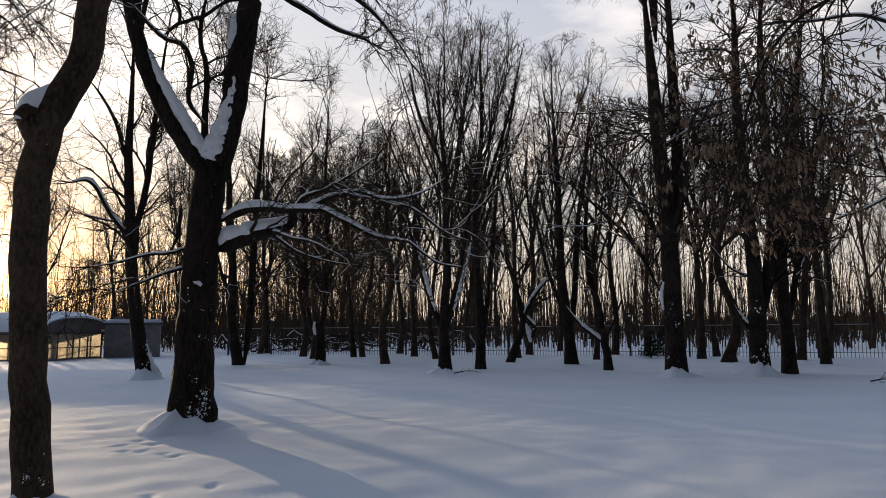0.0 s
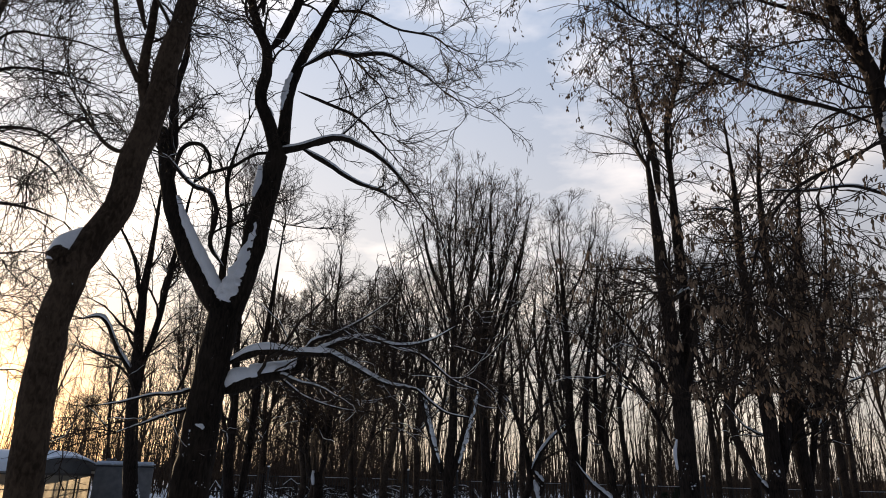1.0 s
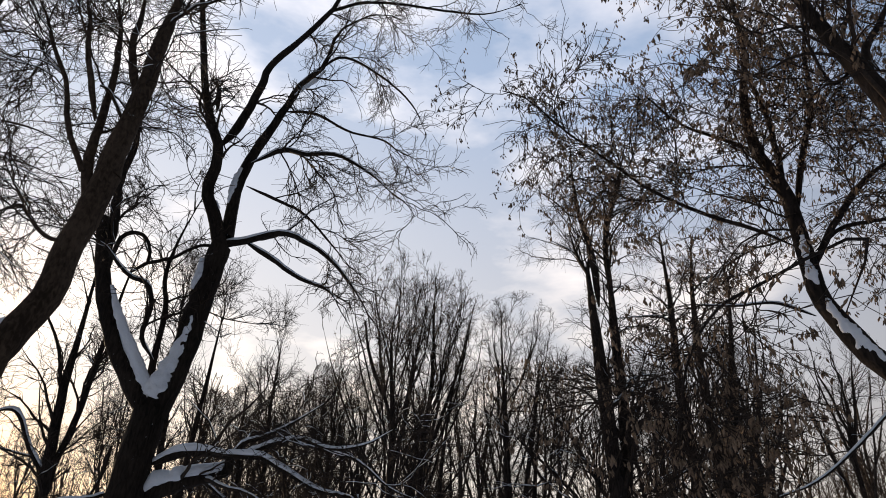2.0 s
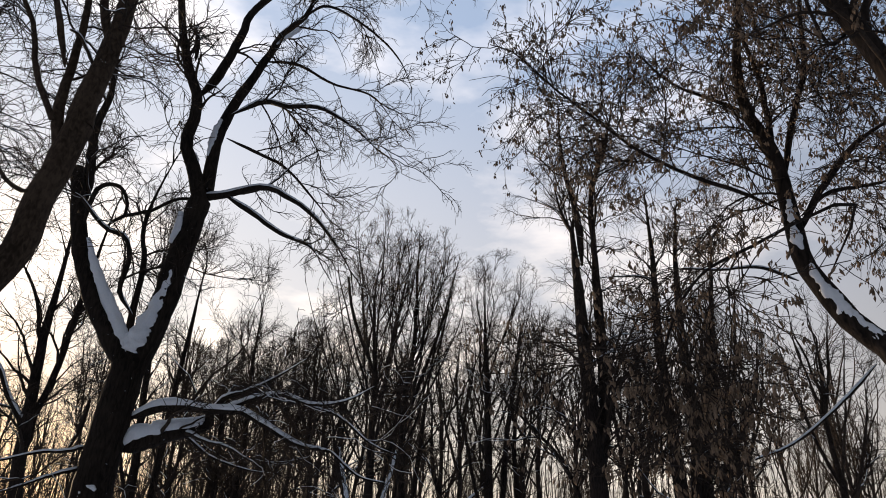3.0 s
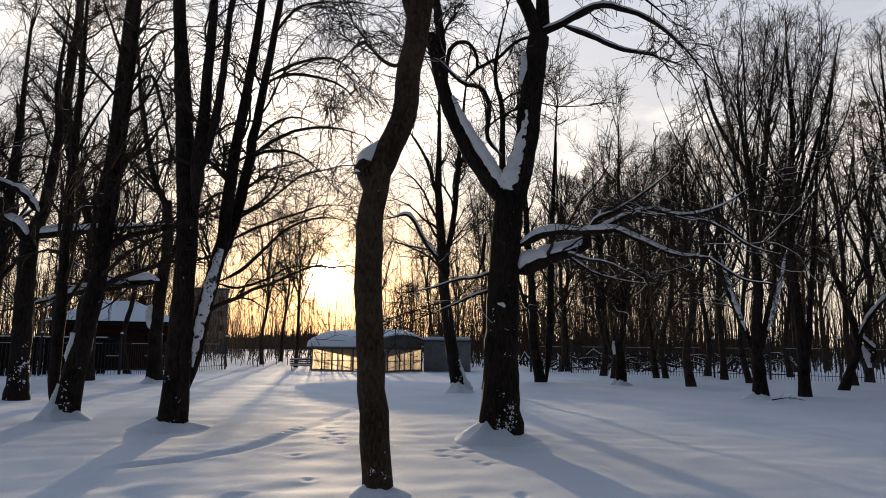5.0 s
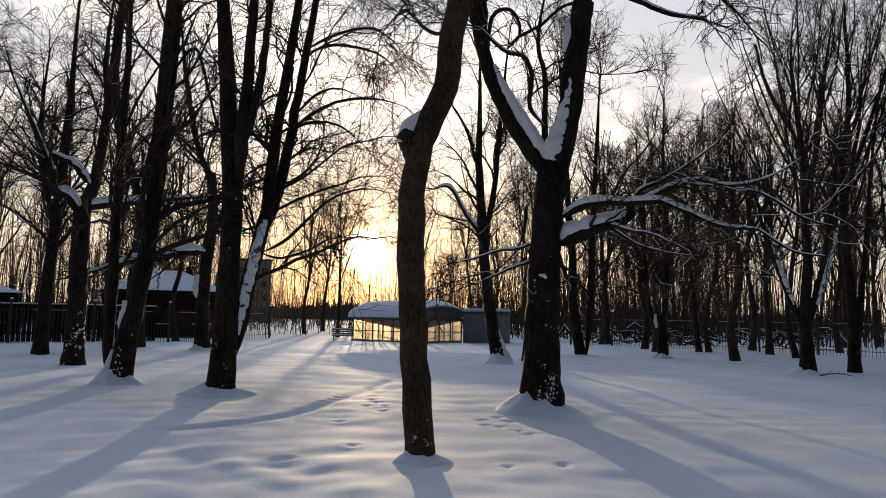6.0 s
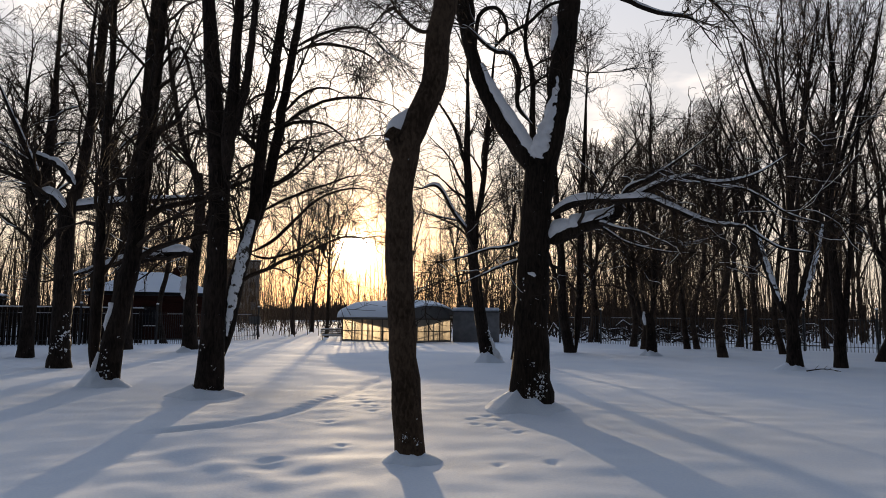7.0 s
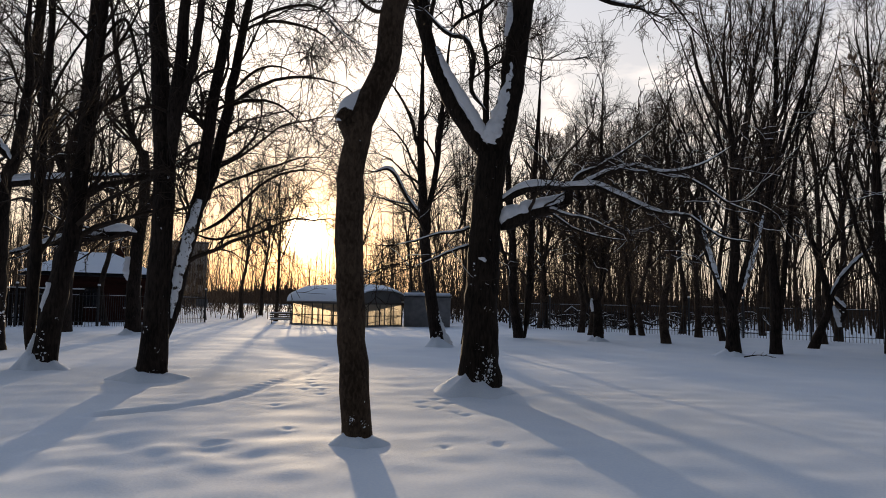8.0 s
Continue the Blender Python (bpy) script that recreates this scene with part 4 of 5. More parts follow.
plan.limb(0.142, 0.037, 1, (0, 0, -0.15), (0.07, 0.04, 1.21), (0.16, -0.13, 3.27), (0, -0.03, 3.67), (-0.21, 0.11, 4.05), (-0.36, 0.2, 4.45), (-0.44, 0.23, 4.77), (-0.46, 0.22, 5.31), (-0.5, 0.23, 5.9), (-0.68, 0.34, 6.52), (-0.7, 0.32, 7.26), (-0.61, 0.21, 7.91), (-0.63, 0.19, 8.67), (-0.61, 0.13, 9.46))
plan.limb(0.043, 0.025, 0, (-0.36, 0.31, 4.89), (-0.26, 0.04, 5.24), (-0.18, -0.24, 5.44), (-0.08, -0.52, 5.62), (0.11, -0.89, 5.73))
plan.limb(0.028, 0.006, 0, (-0.5, 0.3, 5.21), (-0.87, 0.34, 5.41), (-1.32, 0.44, 5.61), (-1.74, 0.52, 5.85), (-2.1, 0.55, 6.1), (-2.48, 0.58, 6.45), (-2.87, 0.64, 6.81), (-3.32, 0.74, 7.37), (-3.65, 0.73, 7.47))
plan.limb(0.043, 0.019, 0, (-0.41, 0.35, 6), (-0.24, 0.61, 7.19), (-0.16, 0.93, 8.23))
plan.limb(0.043, 0.019, 0, (-0.39, 0.33, 5.53), (-0.2, 0.27, 6.28), (0.05, 0.16, 7.13), (0.18, 0.15, 8.15), (0.45, 0.01, 9.06))
plan.limb(0.028, 0.009, 0, (-0.54, 0.46, 6.57), (-1.02, 0.44, 6.72), (-1.51, 0.42, 6.89), (-1.94, 0.34, 7.22))
plan.limb(0.019, 0.009, 1, (-0.41, 0.35, 4.41), (-0.95, 0.15, 4.44), (-1.5, -0.04, 4.3), (-1.97, -0.29, 4.18))
plan.limb(0.028, 0.015, 0, (-0.3, 0.26, 5.14), (0.04, 0.19, 5.42), (0.45, 0.07, 5.49), (0.75, 0.02, 5.57))
plan.limb(0.022, 0.009, 1, (-0.01, 0.02, 3.46), (-0.48, -0.02, 3.06), (-1, -0.02, 2.68), (-1.44, -0.09, 2.51))
plan.limb(0.019, 0.006, 0, (-0.29, 0.17, 4.24), (-0.65, -0.94, 4.65), (-1.96, -1.22, 3.95), (-2.33, -1.2, 3.71), (-2.62, -1.25, 3.28), (-2.81, -1.39, 2.73), (-2.93, -1.59, 2.2))
right_near = tree(plan, "box_elder", "leaning snowy tree hung with dry brown seed bunches", 30,
     [(150, 0.3, 1.0, 50, 1.75, -0.02, 8, 0.2, 0.007), (1500, 0.12, 1.0, 44, 1.1, -0.04, 6, 0.6, 0.005), (6000, 0.1, 1.0, 42, 0.5, -0.1, 4, 0.7, 0.0034)],
     seeds=7500, seed_size=1.1, flare=1.2, low=2.1, frosted=False)
plan = Plan(3.72, 3.72)
plan.limb(0.105, 0.06, 1, (0, 0, -0.15), (0.11, 0.09, 1), (0.18, 0.08, 2.61), (0.22, -0.21, 4.28), (0.12, -0.17, 4.87), (0, -0.1, 5.43), (-0.14, -0.03, 5.9), (-0.26, 0.04, 6.41), (-0.4, 0.11, 6.98))
plan.limb(0.043, 0.019, 0, (0.08, -0.07, 5.29), (0.15, -0.01, 5.78), (0.35, -0.06, 6.13), (0.58, -0.15, 6.61))
plan.limb(0.019, 0.009, 0, (0.02, -0.01, 5.63), (-0.2, 0.02, 5.45), (-0.35, -0.03, 5.81), (-0.43, -0.13, 5.95))
tree(plan, "box_elder", "thick dark leaning trunk with thin twigs", 31,
     [(25, 0.3, 1.0, 50, 1.9, 0.0, 9, 0.3, 0.008), (150, 0.12, 1.0, 42, 1.0, -0.05, 7, 0.6, 0.005), (500, 0.1, 1.0, 40, 0.5, -0.12, 5, 0.7, 0.0032)],
     seeds=900, seed_size=1.3, flare=1.2, low=2.1, frosted=False)

# ---- plainer trees before and along the fence ----
for k, (x, y, h, r, lx, ly) in enumerate((
        (-9.6, 24.4, 9, 0.10, 0.3, 0), (-8.1, 39.0, 12, 0.20, 0, 0), (-5.0, 37.7, 12.5, 0.16, -0.6, 0), (-4.5, 37.6, 13, 0.16, 0.6, 0),
        (-2.6, 30.5, 11, 0.20, 0.2, 0), (-2.8, 42.2, 14, 0.19, 0, 0.4), (-1.7, 38.7, 13.5, 0.19, 0.3, 0), (5.0, 40.1, 14, 0.21, 0.3, 0),
        (12.6, 33.4, 14, 0.20, -0.5, 0), (12.5, 30.2, 13, 0.24, 0.3, 0), (16.6, 31.8, 14, 0.2, 0.4, 0), (15.9, 28.4, 14, 0.2, -0.5, 0),
        (-29.5, 20.8, 14, 0.19, 0.5, 0), (-33.2, 15.9, 14, 0.2, 0.6, 0), (9.6, 38.4, 15, 0.2, 0, 0),
        (19.7, 27.4, 13, 0.2, -0.4, 0), (22.7, 23.9, 13, 0.18, 0.2, 0), (-38.4, 23.3, 15, 0.22, 0, 0), (-26.6, 11.5, 15, 0.2, 0.4, 0),
        (-28.0, 46.2, 14, 0.17, 0.5, 0), (-38.1, 45.5, 15, 0.18, 0.4, 0), (-43.2, 54.4, 16, 0.18, 0.5, 0), (-24.4, 50.2, 13, 0.16, -0.5, 0), (-30.6, 40.2, 12.5, 0.15, 0.3, 0),
        (-0.4, 34.6, 12.5, 0.15, 0.3, 0), (3.9, 35.8, 13, 0.17, -0.3, 0), (7.4, 33.2, 13, 0.15, 0.3, 0), (-6.9, 35.6, 12, 0.14, 0.2, 0), (14.2, 35.5, 13, 0.17, 0, 0),
        (18.6, 33.0, 13, 0.16, 0.3, 0), (-11.6, 44.5, 13, 0.17, -0.3, 0), (1.6, 44.6, 14, 0.18, 0.3, 0), (-6.2, 46.0, 14, 0.18, 0, 0), (7.6, 45.0, 14, 0.18, -0.3, 0),
        (12.8, 43.0, 14, 0.18, 0.2, 0), (-34.0, 13.2, 14, 0.18, 0.4, 0), (-31.5, 26.5, 14, 0.18, -0.4, 0), (-43.0, 33.0, 15, 0.2, 0.3, 0), (-46.0, 20.0, 15, 0.2, 0, 0))):
    tree(straight(x, y, h, r, (lx, ly), 0.22 + 0.03 * (k % 5), 60 + k), "lime_tree", "slim dark park tree standing in the snow", 60 + k,
         crown_of(h, 0.85 if -13 < x < 0 else 0.65, 0.08 if x > -20 else -0.05, 0.0065 if y < 41 else 0.008, 3 if y < 36 else 2), bark=BARK_FAR, low=6.0 if x < -22 and y > 35 else 2.4,
         dome=(lx * 0.6, ly * 0.6, h * 0.62, h * 0.22, h * 0.42))


# ---- far woods ----
def clearing(x, y):
    """Whether a place lies in the thin part of the wood, along the way to the low sun."""
    side = x * sun_dir.y - y * sun_dir.x
    return np.abs(side + 3.0) < 12.0


def build_woods():
    rng = np.random.default_rng(5)
    shapes = []
    for k in range(7):
        h = 15.0
        p = straight(0, 0, h, 0.2, (0, 0), 0.3, 90 + k)
        stems = np.array([resample(l[3], 8) for l in p.limbs])
        rad = np.array([np.linspace(l[0], l[1], 8) for l in p.limbs])
        hp = Heap()
        hp.add(*tubes(stems, rad, 5))
        P, R = stems, rad
        for count, a, b, angle, length, up, n, ratio, rmin in ((34, 0.12, 0.97, 40, 3.2, 0.12, 5, 0.5, 0.024), (130, 0.15, 1, 38, 1.8, 0.08, 3, 0.6, 0.019), (330, 0.1, 1, 38, 1.2, 0.05, 2, 0.7, 0.017)):
            P, R = spawn(rng, P, R, count, (a, b), angle, length, up, 0.13, n, ratio, rmin)
            hp.add(*tubes(P, R, 3))
        shapes.append((np.concatenate(hp.v), np.concatenate(hp.f)))
    wood = Heap()
    for j in range(118):
        az = radians(rng.uniform(-52, 30)) if j < 62 else radians(rng.uniform(30, 84)) if j < 108 else radians(rng.uniform(84, 308))
        d = 46 + 110 * rng.random() ** 1.4
        x, y = -d * math.sin(az), d * math.cos(az)
        if clearing(x, y):
            continue
        if abs(x + 38) < 9 and abs(y - 30) < 9 or abs(x + 22) < 6 and abs(y - 43) < 6:
            continue
        V, F = shapes[j % 7]
        a, s = rng.uniform(0, 6.28), rng.uniform(0.75, 1.1)
        c, n = math.cos(a), math.sin(a)
        M = np.array([[c, n, 0], [-n, c, 0], [0, 0, 1]]) * s
        wood.add(V @ M + np.array([x, y, -0.1]), F)
    tagged(new("woodland", wood.mesh("woodland", TWIG_FAR_HAZY)), "bare winter wood behind the fence", "woods", kind="stuff")
    # close-grown saplings, thin and tall
    m = 5200
    az, d = np.radians(rng.uniform(-54, 86, m)), 52 + 130 * rng.random(m) ** 1.2
    keep = ~clearing(-d * np.sin(az), d * np.cos(az)) | (rng.random(m) < 0.28)
    az, d = az[keep], d[keep]
    m = len(d)
    P = np.empty((m, 5, 3))
    P[:, 0] = np.stack([-d * np.sin(az), d * np.cos(az), np.full(m, -0.1)], -1)
    dr = unit(np.array([0, 0, 1.0]) + rng.normal(size=(m, 3)) * 0.07)
    L = rng.uniform(6, 14, m)
    for q in range(1, 5):
        dr = unit(dr + rng.normal(size=(m, 3)) * 0.05 + np.array([0, 0, 0.05]))
        P[:, q] = P[:, q - 1] + dr * L[:, None] / 4
    S = np.linspace(1, 0.2, 5)[None] * np.where(clearing(P[:, 0, 0], P[:, 0, 1]), 0.035, rng.uniform(0.025, 0.09, m))[:, None]
    poles = Heap()
    poles.add(*tubes(P, S, 3))
    P, S = spawn(rng, P, S, 8000, (0.3, 1.0), 42, 2.4, 0.1, 0.12, 3, 0.5, 0.018)
    poles.add(*tubes(P, S, 3))
    tagged(new("saplings", poles.mesh("saplings", TWIG_FAR_HAZY)), "thin close-grown saplings of the far wood", "woods", kind="stuff")
    # slender growth towards the low sun
    m = 1050
    az, d = np.radians(rng.uniform(4, 52, m)), rng.uniform(52, 120, m)
    lane = np.abs(np.degrees(az) - SUN_AZ) < 2.2
    keep = ~clearing(-d * np.sin(az), d * np.cos(az)) | (rng.random(m) < np.where(lane, 0.25, 0.3))
    az, d = az[keep], d[keep]
    m = len(d)
    P = np.empty((m, 5, 3))
    P[:, 0] = np.stack([-d * np.sin(az), d * np.cos(az), np.full(m, -0.1)], -1)
    dr = unit(np.array([0, 0, 1.0]) + rng.normal(size=(m, 3)) * 0.12)
    L = rng.uniform(6, 16, m)
    for q in range(1, 5):
        dr = unit(dr + rng.normal(size=(m, 3)) * 0.1)
        P[:, q] = P[:, q - 1] + dr * L[:, None] / 4
    S = np.linspace(1, 0.3, 5)[None] * rng.uniform(0.02, 0.05, m)[:, None]
    thin = Heap()
    thin.add(*tubes(P, S, 3))
    P, S = spawn(rng, P, S, 7000, (0.2, 1.0), 48, 3.0, -0.02, 0.16, 4, 0.5, 0.013)
    thin.add(*tubes(P, S, 3))
    P, S = spawn(rng, P, S, 14000, (0.2, 1.0), 42, 1.5, 0.0, 0.16, 2, 0.7, 0.011)
    thin.add(*tubes(P, S, 3))
    tagged(new("thicket", thin.mesh("thicket", TWIG_FAR_HAZY)), "slender tangled growth towards the sunset", "woods", kind="stuff")
    # undergrowth
    sh = Heap()
    P = np.empty((5200, 4, 3))
    az = np.radians(rng.uniform(-52, 84, 5200))
    d = rng.uniform(68, 125, 5200)
    P[:, 0] = np.stack([-d * np.sin(az), d * np.cos(az), np.zeros(5200) - 0.1], -1)
    dr = unit(np.array([0, 0, 1.3]) + rng.normal(size=(5200, 3)) * 0.45)
    L = rng.uniform(2.0, 6.5, 5200)
    for q in range(1, 4):
        dr = unit(dr + rng.normal(size=(5200, 3)) * 0.15)
        P[:, q] = P[:, q - 1] + dr * L[:, None] / 3
    S = np.linspace(0.028, 0.014, 4)[None] * np.ones((5200, 1))
    sh.add(*tubes(P, S, 3))
    P, S = spawn(rng, P, S, 13000, (0.1, 1.0), 45, 1.6, 0.03, 0.15, 2, 0.8, 0.018)
    sh.add(*tubes(P, S, 3))
    tagged(new("undergrowth", sh.mesh("undergrowth", TWIG_FAR_HAZY)), "tangle of bare shrubs and saplings under the wood", "shrubs", kind="stuff")


build_woods()


# ---- far edge of the wood ----
def far_edge():
    """The distant wood as one dark uneven bank of trees on the horizon, haze put into its colour."""
    rng = np.random.default_rng(8)
    az = np.radians(np.linspace(-100, 130, 1400))
    top = 4.0 + 3.2 * np.exp(-((np.degrees(az) - SUN_AZ) / 15) ** 2) + 1.6 * np.sin(az * 9) + 1.0 * np.sin(az * 31 + 1) + rng.normal(size=1400) * 0.7
    heap = Heap()
    d = 230 + 12 * np.sin(az * 13)
    base = np.stack([-d * np.sin(az), d * np.cos(az), np.full(1400, -1.0)], -1)
    P = np.stack([base, base + np.stack([0 * az, 0 * az, top * 0.6], -1), base + np.stack([0 * az, 0 * az, top], -1)], 1)
    R = np.stack([np.full(1400, 0.55), np.full(1400, 0.75), np.full(1400, 0.1)], 1)
    heap.add(*tubes(P, R, 4))
    tagged(new("backdrop", heap.mesh("backdrop", TWIG_FAR_HAZY)), "dark far edge of the wood on the horizon", "woods", kind="structure")


far_edge()

# ---- snow stuck to trunks and in forks ----
snow_patch(main_tree, (0.12, 0.19, 0.15, 0.11, 0.08, 0.03), ((0.19, -0.1, 4.52), (0.27, -0.08, 4.74), (0.36, -0.06, 5.04), (0.44, -0.03, 5.34), (0.52, 0.0, 5.70), (0.56, 0.0, 6.05)), 0.6, 0.14)
snow_patch(main_tree, (0.10, 0.11, 0.10, 0.09, 0.07, 0.03), ((0.14, -0.05, 4.60), (-0.04, -0.09, 4.88), (-0.26, -0.14, 5.26), (-0.46, -0.2, 5.60), (-0.67, -0.24, 6.00), (-0.86, -0.26, 6.45)))
snow_patch(main_tree, (0.05, 0.1, 0.04), ((0.43, 0.08, 6.6), (0.5, 0.1, 6.87), (0.48, 0.1, 7.25)))
snow_patch(main_tree, (0.008, 0.022, 0.026, 0.012), ((0.03, -0.265, 2.41), (0.08, -0.27, 2.385), (0.14, -0.26, 2.37), (0.19, -0.24, 2.33)), 0.5, 0.3)
snow_patch(near_tree, (0.09, 0.13, 0.05), ((-0.22, -0.16, 3.64), (-0.17, -0.13, 3.82), (-0.03, -0.06, 4.03)), 0.6, 0.03)
snow_patch(near_tree, (0.02, 0.035, 0.02), ((0.03, -0.11, 0.62), (0.06, -0.12, 0.5), (0.09, -0.1, 0.36)), 0.4)
snow_patch(left_big, (0.02, 0.07, 0.10, 0.11, 0.06), ((0.25, 0.2, 1.16), (0.31, 0.2, 1.6), (0.38, 0.26, 2.2), (0.46, 0.34, 2.8), (0.57, 0.47, 3.6)), 0.6, 0.14, SNOW_THIN)
snow_patch(left_pair, (0.03, 0.09, 0.07), ((0.04, -0.06, 1.05), (0.07, -0.04, 1.4), (0.11, 0.0, 1.85)))
snow_patch(left_pair, (0.16, 0.12, 0.05), ((-0.12, -0.22, 0.0), (-0.08, -0.18, 0.3), (-0.04, -0.14, 0.75)))
snow_patch(left_arch, (0.12, 0.22, 0.1), ((-0.05, -0.16, 2.1), (-0.17, -0.26, 2.6), (-0.2, -0.34, 3.25)))
snow_patch(lean, (0.3, 0.16, 0.1, 0.05), ((0.2, 0.02, 0.0), (0.06, -0.02, 0.5), (-0.05, -0.08, 1.0), (-0.2, -0.12, 1.7)))
snow_patch(forked, (0.05, 0.10, 0.04), ((-0.22, -0.14, 1.3), (-0.24, -0.14, 1.6), (-0.26, -0.12, 1.9)))
for side in (-1, 1):                                   # frost along the low forks of the limes
    snow_patch(dome, (0.03, 0.07, 0.06, 0.03), ((side * 0.33, -0.13, 2.2), (side * 0.56, -0.13, 3.0), (side * 0.78, -0.11, 3.8), (side * 0.98, -0.09, 4.7)), 0.5, 0.2, SNOW_THIN)
snow_patch(tall, (0.03, 0.06, 0.03), ((-0.38, -0.14, 2.1), (-0.42, -0.14, 2.6), (-0.34, -0.16, 3.0)))
snow_patch(clump, (0.2, 0.13, 0.04), ((0.02, -0.2, 0.05), (0.03, -0.2, 0.4), (0.02, -0.18, 0.8)))
snow_patch(leaner, (0.07, 0.13, 0.05), ((0.99, -0.12, 0.9), (0.93, -0.12, 1.35), (0.78, -0.12, 1.75)))
snow_patch(right_near, (0.03, 0.065, 0.045, 0.065, 0.05, 0.02), ((0.07, -0.15, 3.53), (-0.05, -0.1, 3.71), (-0.17, -0.02, 3.9), (-0.28, 0.04, 4.1), (-0.37, 0.09, 4.33), (-0.42, 0.11, 4.51)), 0.6, 0.18)
snow_patch(right_near, (0.02, 0.05, 0.03, 0.045, 0.02), ((-0.46, 0.14, 4.67), (-0.48, 0.15, 4.82), (-0.495, 0.15, 4.96), (-0.5, 0.15, 5.12), (-0.5, 0.14, 5.26)), 0.6, 0.18)
snow_patch(main_tree, (0.03, 0.075, 0.04), ((0.50, 0.04, 8.2), (0.53, 0.06, 8.36), (0.5, 0.06, 8.5)), 0.6, 0.16)
snow_patch(main_tree, (0.02, 0.05, 0.06, 0.03), ((0.72, 0.2, 8.55), (0.73, 0.24, 8.85), (0.76, 0.3, 9.2), (0.8, 0.36, 9.5)), 0.6, 0.16)
snow_patch(main_tree, (0.02, 0.045, 0.05, 0.02), ((1.52, 0.94, 12.0), (1.7, 1.05, 12.3), (1.95, 1.2, 12.75), (2.1, 1.28, 13.1)), 0.6, 0.16)


def snow_skirt(root, r, h, seed):
    """A heap of snow round a trunk's foot, higher on the windward side."""
    n, m = 30, 9
    V, F = [], []
    for j in range(m + 1):
        t = j / m
        for i in range(n):
            a = 2 * math.pi * i / n
            lean = 0.45 + 0.55 * max(0.0, math.cos(a - 4.0))
            wob = 1 + 0.5 * noise.noise(Vector((math.cos(a) * 1.7, math.sin(a) * 1.7, seed))) + 0.2 * noise.noise(Vector((math.cos(a) * 5, math.sin(a) * 5, seed + t * 2)))
            rr = r * (0.85 + 1.5 * t * wob)
            V.append((rr * math.cos(a), rr * math.sin(a), (h * lean * wob) * (1 - t) ** 1.7 - 0.12 * t ** 3 + 0.02))
    for j in range(m):
        for i in range(n):
            F.append((j * n + i, (j + 1) * n + i, (j + 1) * n + (i + 1) % n, j * n + (i + 1) % n))
    child("snow_skirt", mesh_from("snow_skirt", V, F, SNOW), root, "snow heaped round the foot")


for k, (ob, r, h) in enumerate(((main_tree, 0.40, 0.27), (near_tree, 0.17, 0.1), (left_big, 0.36, 0.14), (left_pair, 0.27, 0.4), (left_arch, 0.3, 0.3),
                                (lean, 0.3, 0.4), (tall, 0.4, 0.3), (clump, 0.4, 0.4), (dome, 0.3, 0.2), (forked, 0.25, 0.25))):
    snow_skirt(ob, r, h, k * 3.7)


def bark_flecks(root, r, flare, lean, rows, seed):
    """Crumbs and plates of snow caught in the bark of a trunk. rows: count, from and to what height, size; lean: drift of the trunk a metre up."""
    rng = np.random.default_rng(seed)
    bm = bmesh.new()
    bmesh.ops.create_icosphere(bm, subdivisions=1, radius=1.0)
    ball = np.array([v.co[:] for v in bm.verts])
    tri = np.array([[v.index for v in f.verts] for f in bm.faces])
    bm.free()
    facing = math.atan2(-root.location.y, -root.location.x)
    heap = Heap()
    for count, z0, z1, size in rows:
        nests = [(z0 + (z1 - z0) * rng.random() ** 1.4, facing + rng.normal() * 0.7) for _ in range(max(3, count // 12))]
        for j in range(count):
            z, a = nests[j % len(nests)]
            z = max(0.0, z + rng.normal() * 2.2 * size)
            a = a + rng.normal() * 2.0 * size / r
            rad = r * (1 + (flare - 1) * math.exp(-z / (1.4 * r)))
            out = np.array([math.cos(a), math.sin(a), 0.0])
            side = np.array([-math.sin(a), math.cos(a), 0.0])
            k = size * 0.75 * rng.uniform(0.2, 1.0) ** 1.5
            B = ball * (1 + 0.35 * rng.normal(size=(len(ball), 1)))
            V = B[:, :1] * side * k * rng.uniform(0.6, 1.3) + B[:, 1:2] * out * k * 0.3 + B[:, 2:] * np.array([0, 0, k * rng.uniform(0.4, 1.5)])
            heap.add(V + out * rad * 0.99 + np.array([lean[0] * z, lean[1] * z, z]), tri)
    tagged(child("clinging_snow", heap.mesh("clinging_snow", SNOW_CLUMP), root, "crumbs of snow caught in the bark"), kind="stuff")


bark_flecks(main_tree, 0.32, 1.35, (0.02, 0.01), ((150, 0.12, 0.5, 0.03), (40, 0.5, 1.4, 0.02), (10, 1.4, 3.6, 0.02)), 1)
bark_flecks(near_tree, 0.162, 1.1, (-0.08, -0.045), ((60, 0.15, 0.9, 0.014), (40, 0.6, 1.7, 0.009)), 2)
bark_flecks(left_pair, 0.25, 1.3, (0.08, 0.1), ((60, 0.0, 0.9, 0.04),), 3)
bark_flecks(left_old, 0.265, 1.3, (0.0, 0.0), ((170, 0.0, 1.0, 0.055), (24, 1.2, 3.0, 0.035)), 4)
bark_flecks(left_big, 0.26, 1.25, (-0.01, 0.05), ((16, 0.1, 1.2, 0.02), (20, 3.0, 6.5, 0.04)), 5)
bark_flecks(lean, 0.24, 1.4, (-0.19, -0.08), ((70, 0.0, 1.6, 0.04),), 6)
bark_flecks(tall, 0.31, 1.28, (0.0, 0.0), ((30, 0.0, 3.2, 0.04),), 7)
bark_flecks(clump, 0.30, 1.28, (0.0, 0.0), ((60, 0.0, 2.6, 0.05),), 8)


